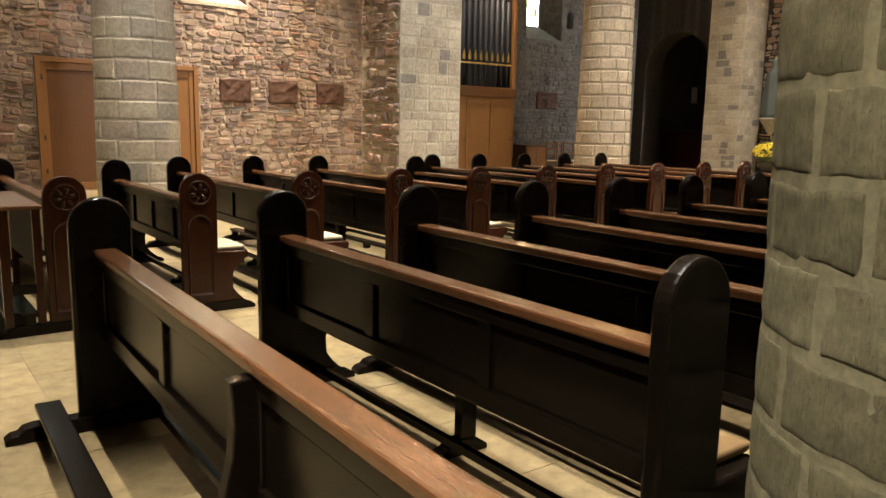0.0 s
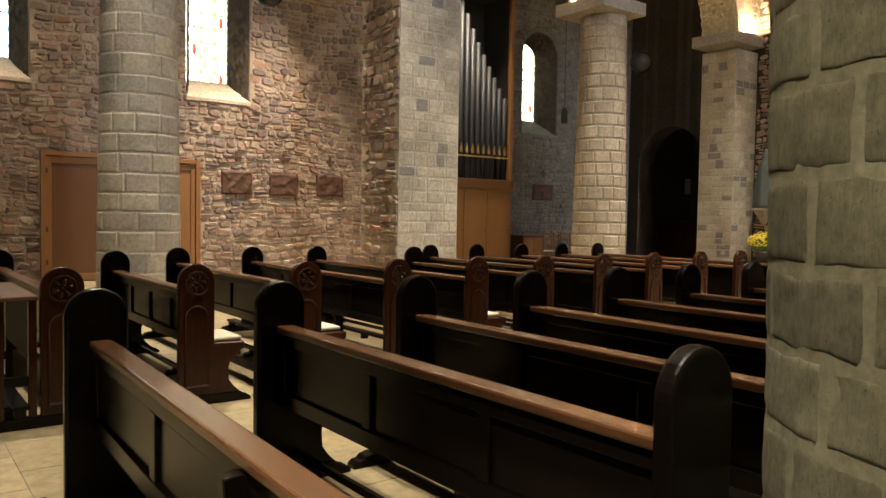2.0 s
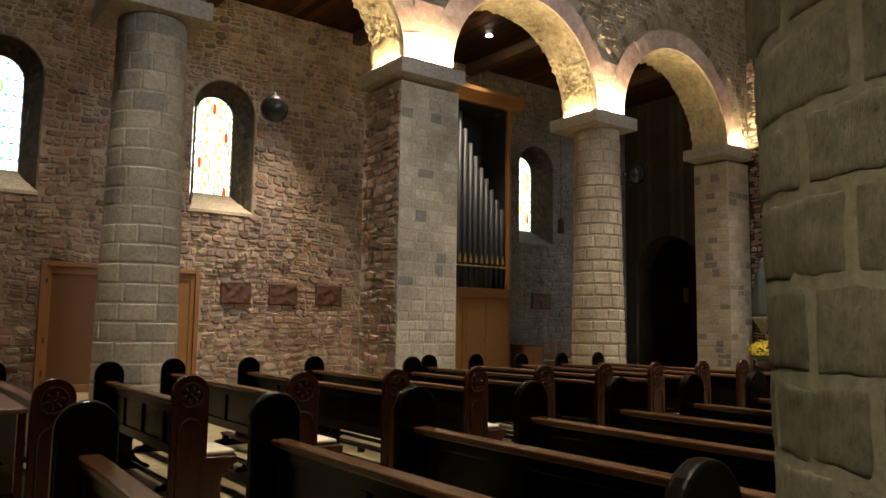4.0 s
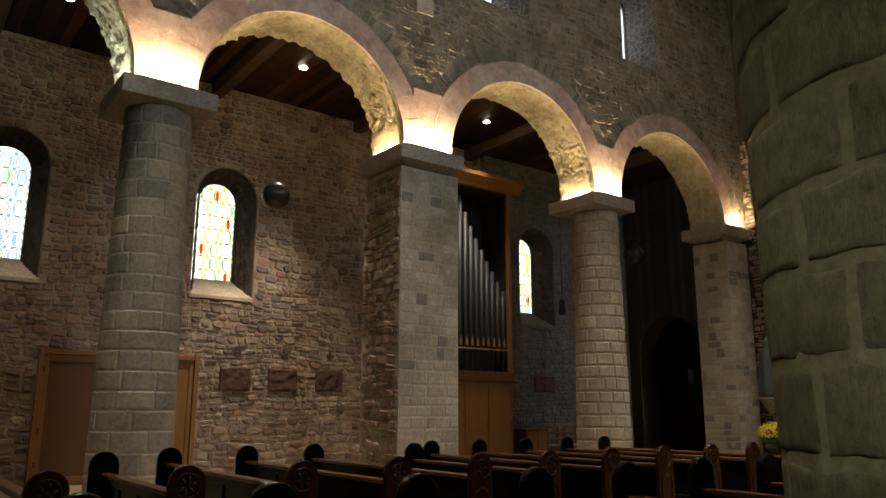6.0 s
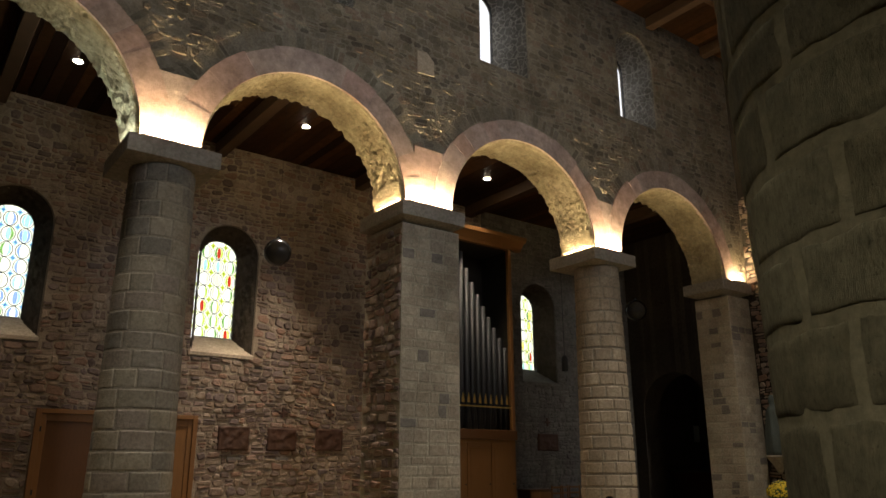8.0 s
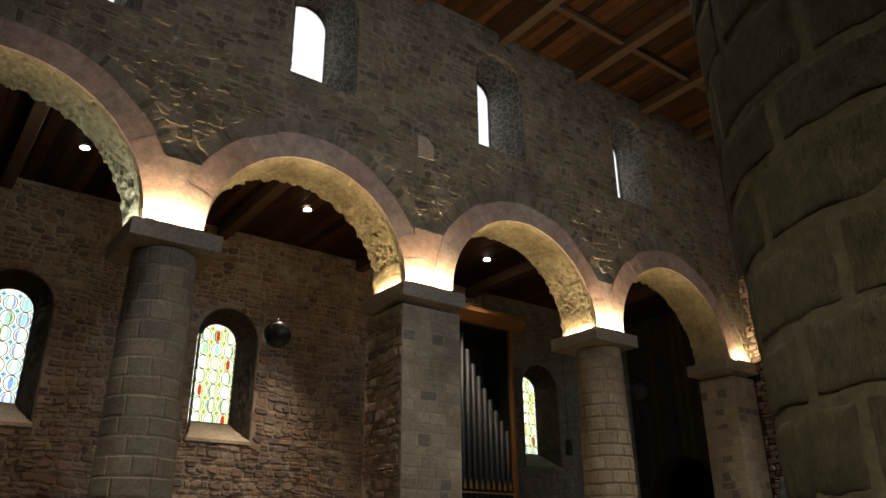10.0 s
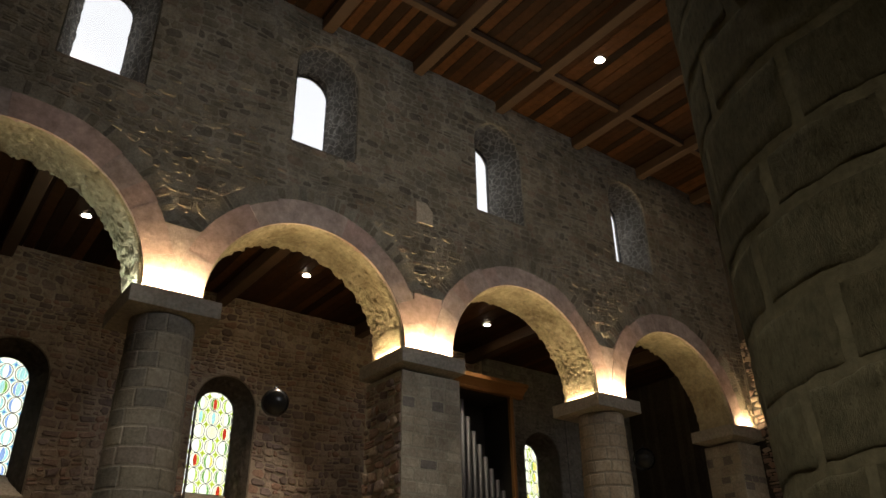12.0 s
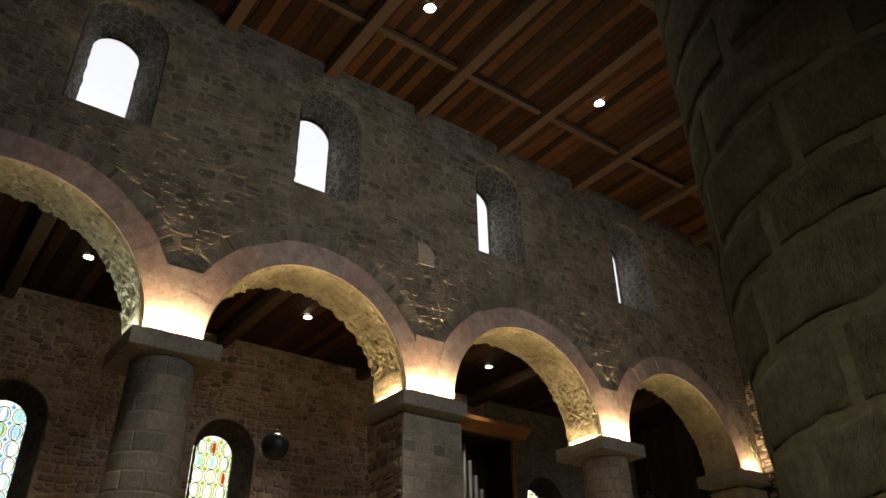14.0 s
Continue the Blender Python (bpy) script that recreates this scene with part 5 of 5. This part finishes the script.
# sheet of paper pinned up inside the passage
note = part("paper_notice", box(-0.17, 0.17, -0.006, 0.0, -0.29, 0.29, 0.002, 1), WHITE, at=pose(24.41, 17.197, 2.71))
tagged(note, "white paper notice on the shaded chapel wall", "notice")

# pale repair slab let into the nave wall
rs = part("repair_slab", prism([(-0.20, -0.26), (0.21, -0.24), (0.20, 0.10), (0.02, 0.27), (-0.21, 0.24)], -0.034, 0.03, 0.006), SILL, at=pose(8.07, WALL, 9.53))
tagged(rs, "pale stone slab let into the nave wall", "stone slab")

# ---- stones of the walls and slabs of the floor ----
ring_gap = [(Opening(x, 2 * r, SPRING, SPRING), 0.77) for x, r in ARCHES]
high_gap = [(o, 0.0) for o in high_front] + [(Recess((xa + ra + xb - rb) / 2 - 0.5, (xa + ra + xb - rb) / 2 + 0.5, SPRING, SPRING + 1.2), 0) for (xa, ra), (xb, rb) in zip(ARCHES, ARCHES[1:])]
stones = rubble_stones(-1.0, 19.15, SPRING + 0.02, NAVE_TOP - 0.02, ring_gap + high_gap, 77, (0.10, 0.22), (0.12, 0.40), (0.004, 0.022), 0.026)
lay_stones(stones, lambda u, v, d: (u, WALL - d, v), UPPER, wall_arcade, lambda x, z: 5.4 < x < 8.6 and 8.6 < z < 11.2)
# upright stones set on edge round the arches
verts, faces, rnd = [], [], random.Random(31)
for ax, ar in ARCHES:
    a = 6.0
    while a < 172:
        wide = math.degrees(rnd.uniform(0.08, 0.19) / (ar + 0.6))
        length = rnd.uniform(0.22, 0.33)
        r0 = ar + 0.495
        m = radians(a + wide / 2)
        mx, mz = ax + (r0 + length / 2) * math.cos(m), SPRING + (r0 + length / 2) * math.sin(m)
        clear = all(math.hypot(mx - ox, mz - SPRING) > orr + 0.62 for ox, orr in ARCHES if ox != ax)
        if mz > SPRING + 0.95 and clear and mx < 19.0 and rnd.random() < 0.6:
            g = math.degrees(0.010 / r0)
            d = rnd.uniform(0.002, 0.012)
            k = len(verts)
            for s, dd in ((0.0, -0.02), (0.12, d * 0.6), (0.32, d)):
                for ca, cr in ((0, 0.12), (0.12, 0), (0.88, 0), (1, 0.12), (1, 0.88), (0.88, 1), (0.12, 1), (0, 0.88)):
                    ua, ur = 0.5 + (ca - 0.5) * (1 - s * 0.9), 0.5 + (cr - 0.5) * (1 - s * 0.6)
                    ang = radians(a + g + (wide - 2 * g) * ua)
                    rr = r0 + length * ur + rnd.uniform(-0.01, 0.01)
                    verts.append((ax + rr * math.cos(ang), WALL - dd, SPRING + rr * math.sin(ang)))
            for s in (0, 8):
                for i in range(8):
                    j = (i + 1) % 8
                    faces.append((k + s + i, k + s + j, k + s + 8 + j, k + s + 8 + i))
            faces.append(tuple(range(k + 16, k + 24)))
        a += wide
tagged(part("relieving_stones", mesh_of("relieving_stones", verts, faces), UPPER, wall_arcade, "narrow stones set on edge round the arches"), kind="stuff")

aisle_gap = [(o, 0.0) for o in aisle_front[:3]] + [(Recess(2.62, 4.15, -1, 2.61), 0.0), (Recess(5.05, 5.79, -1, 2.59), 0.0)]
stones = rubble_stones(0.0, 13.9, 0.0, AISLE_TOP, aisle_gap, 78, (0.09, 0.21), (0.11, 0.36), (0.010, 0.044), 0.022)
lay_stones(stones, lambda u, v, d: (u, AISLE - d, v), RUBBLE, wall_aisle, lambda x, z: 5.9 < x < 9.7 and 0.9 < z < 3.6)
stones = rubble_stones(11.44, 12.70, 0.0, 6.0, [], 82, (0.12, 0.24), (0.14, 0.40), (0.01, 0.05), 0.024)
lay_stones(stones, lambda u, v, d: (-d, u - 11.42, v), RUBBLE, mid_pier, lambda x, z: z < 4.5)
stones = rubble_stones(9.0, 11.4, 0.0, 9.0, [], 79, (0.10, 0.2), (0.12, 0.4), (0.02, 0.06))
lay_stones(stones, lambda u, v, d: (19.2 - d, u, v), RUBBLE, wall_nave_east, lambda x, z: False)
stones = rubble_stones(14.0, 20.4, 0.0, 9.0, [(aisle_front[3], 0.0)], 80, (0.10, 0.20), (0.13, 0.40), (0.006, 0.03), wave=0.04)
lay_stones(stones, lambda u, v, d: (u, AISLE - 0.004 - d, v), PLASTER, wall_aisle_east, lambda x, z: False)

slab_cache, count, rest_v, rest_f = {}, 0, [], []
rnd = random.Random(4)
T = 0.62
for i in range(-5, 38):
    for j in range(-7, 28):
        x, y = i * T, j * T + (0.31 if i % 2 else 0)
        drop = rnd.uniform(-0.001, 0.001)
        if x > 20.4 or y > 16.2:
            continue
        if -1.5 < x < 8 and 0.2 < y < 8.5 and count < 300:
            key = rnd.randrange(3)
            if key not in slab_cache:
                me = bpy.data.meshes.new("floor_slab")
                bm = box(0.002, T - 0.002, 0.002, T - 0.002, -0.03, 0, 0.0025, 1)
                bm.to_mesh(me)
                bm.free()
                slab_cache[key] = me
            part("floor_slab", slab_cache[key], FLOOR, floor, at=pose(x, y, drop))
            count += 1
        else:
            k = len(rest_v)
            a = 0.002
            rest_v += [(x + a, y + a, drop), (x + T - a, y + a, drop), (x + T - a, y + T - a, drop), (x + a, y + T - a, drop)]
            rest_f.append((k, k + 1, k + 2, k + 3))
tagged(part("floor_paving", mesh_of("floor_paving", rest_v, rest_f), FLOOR, floor), kind="stuff")
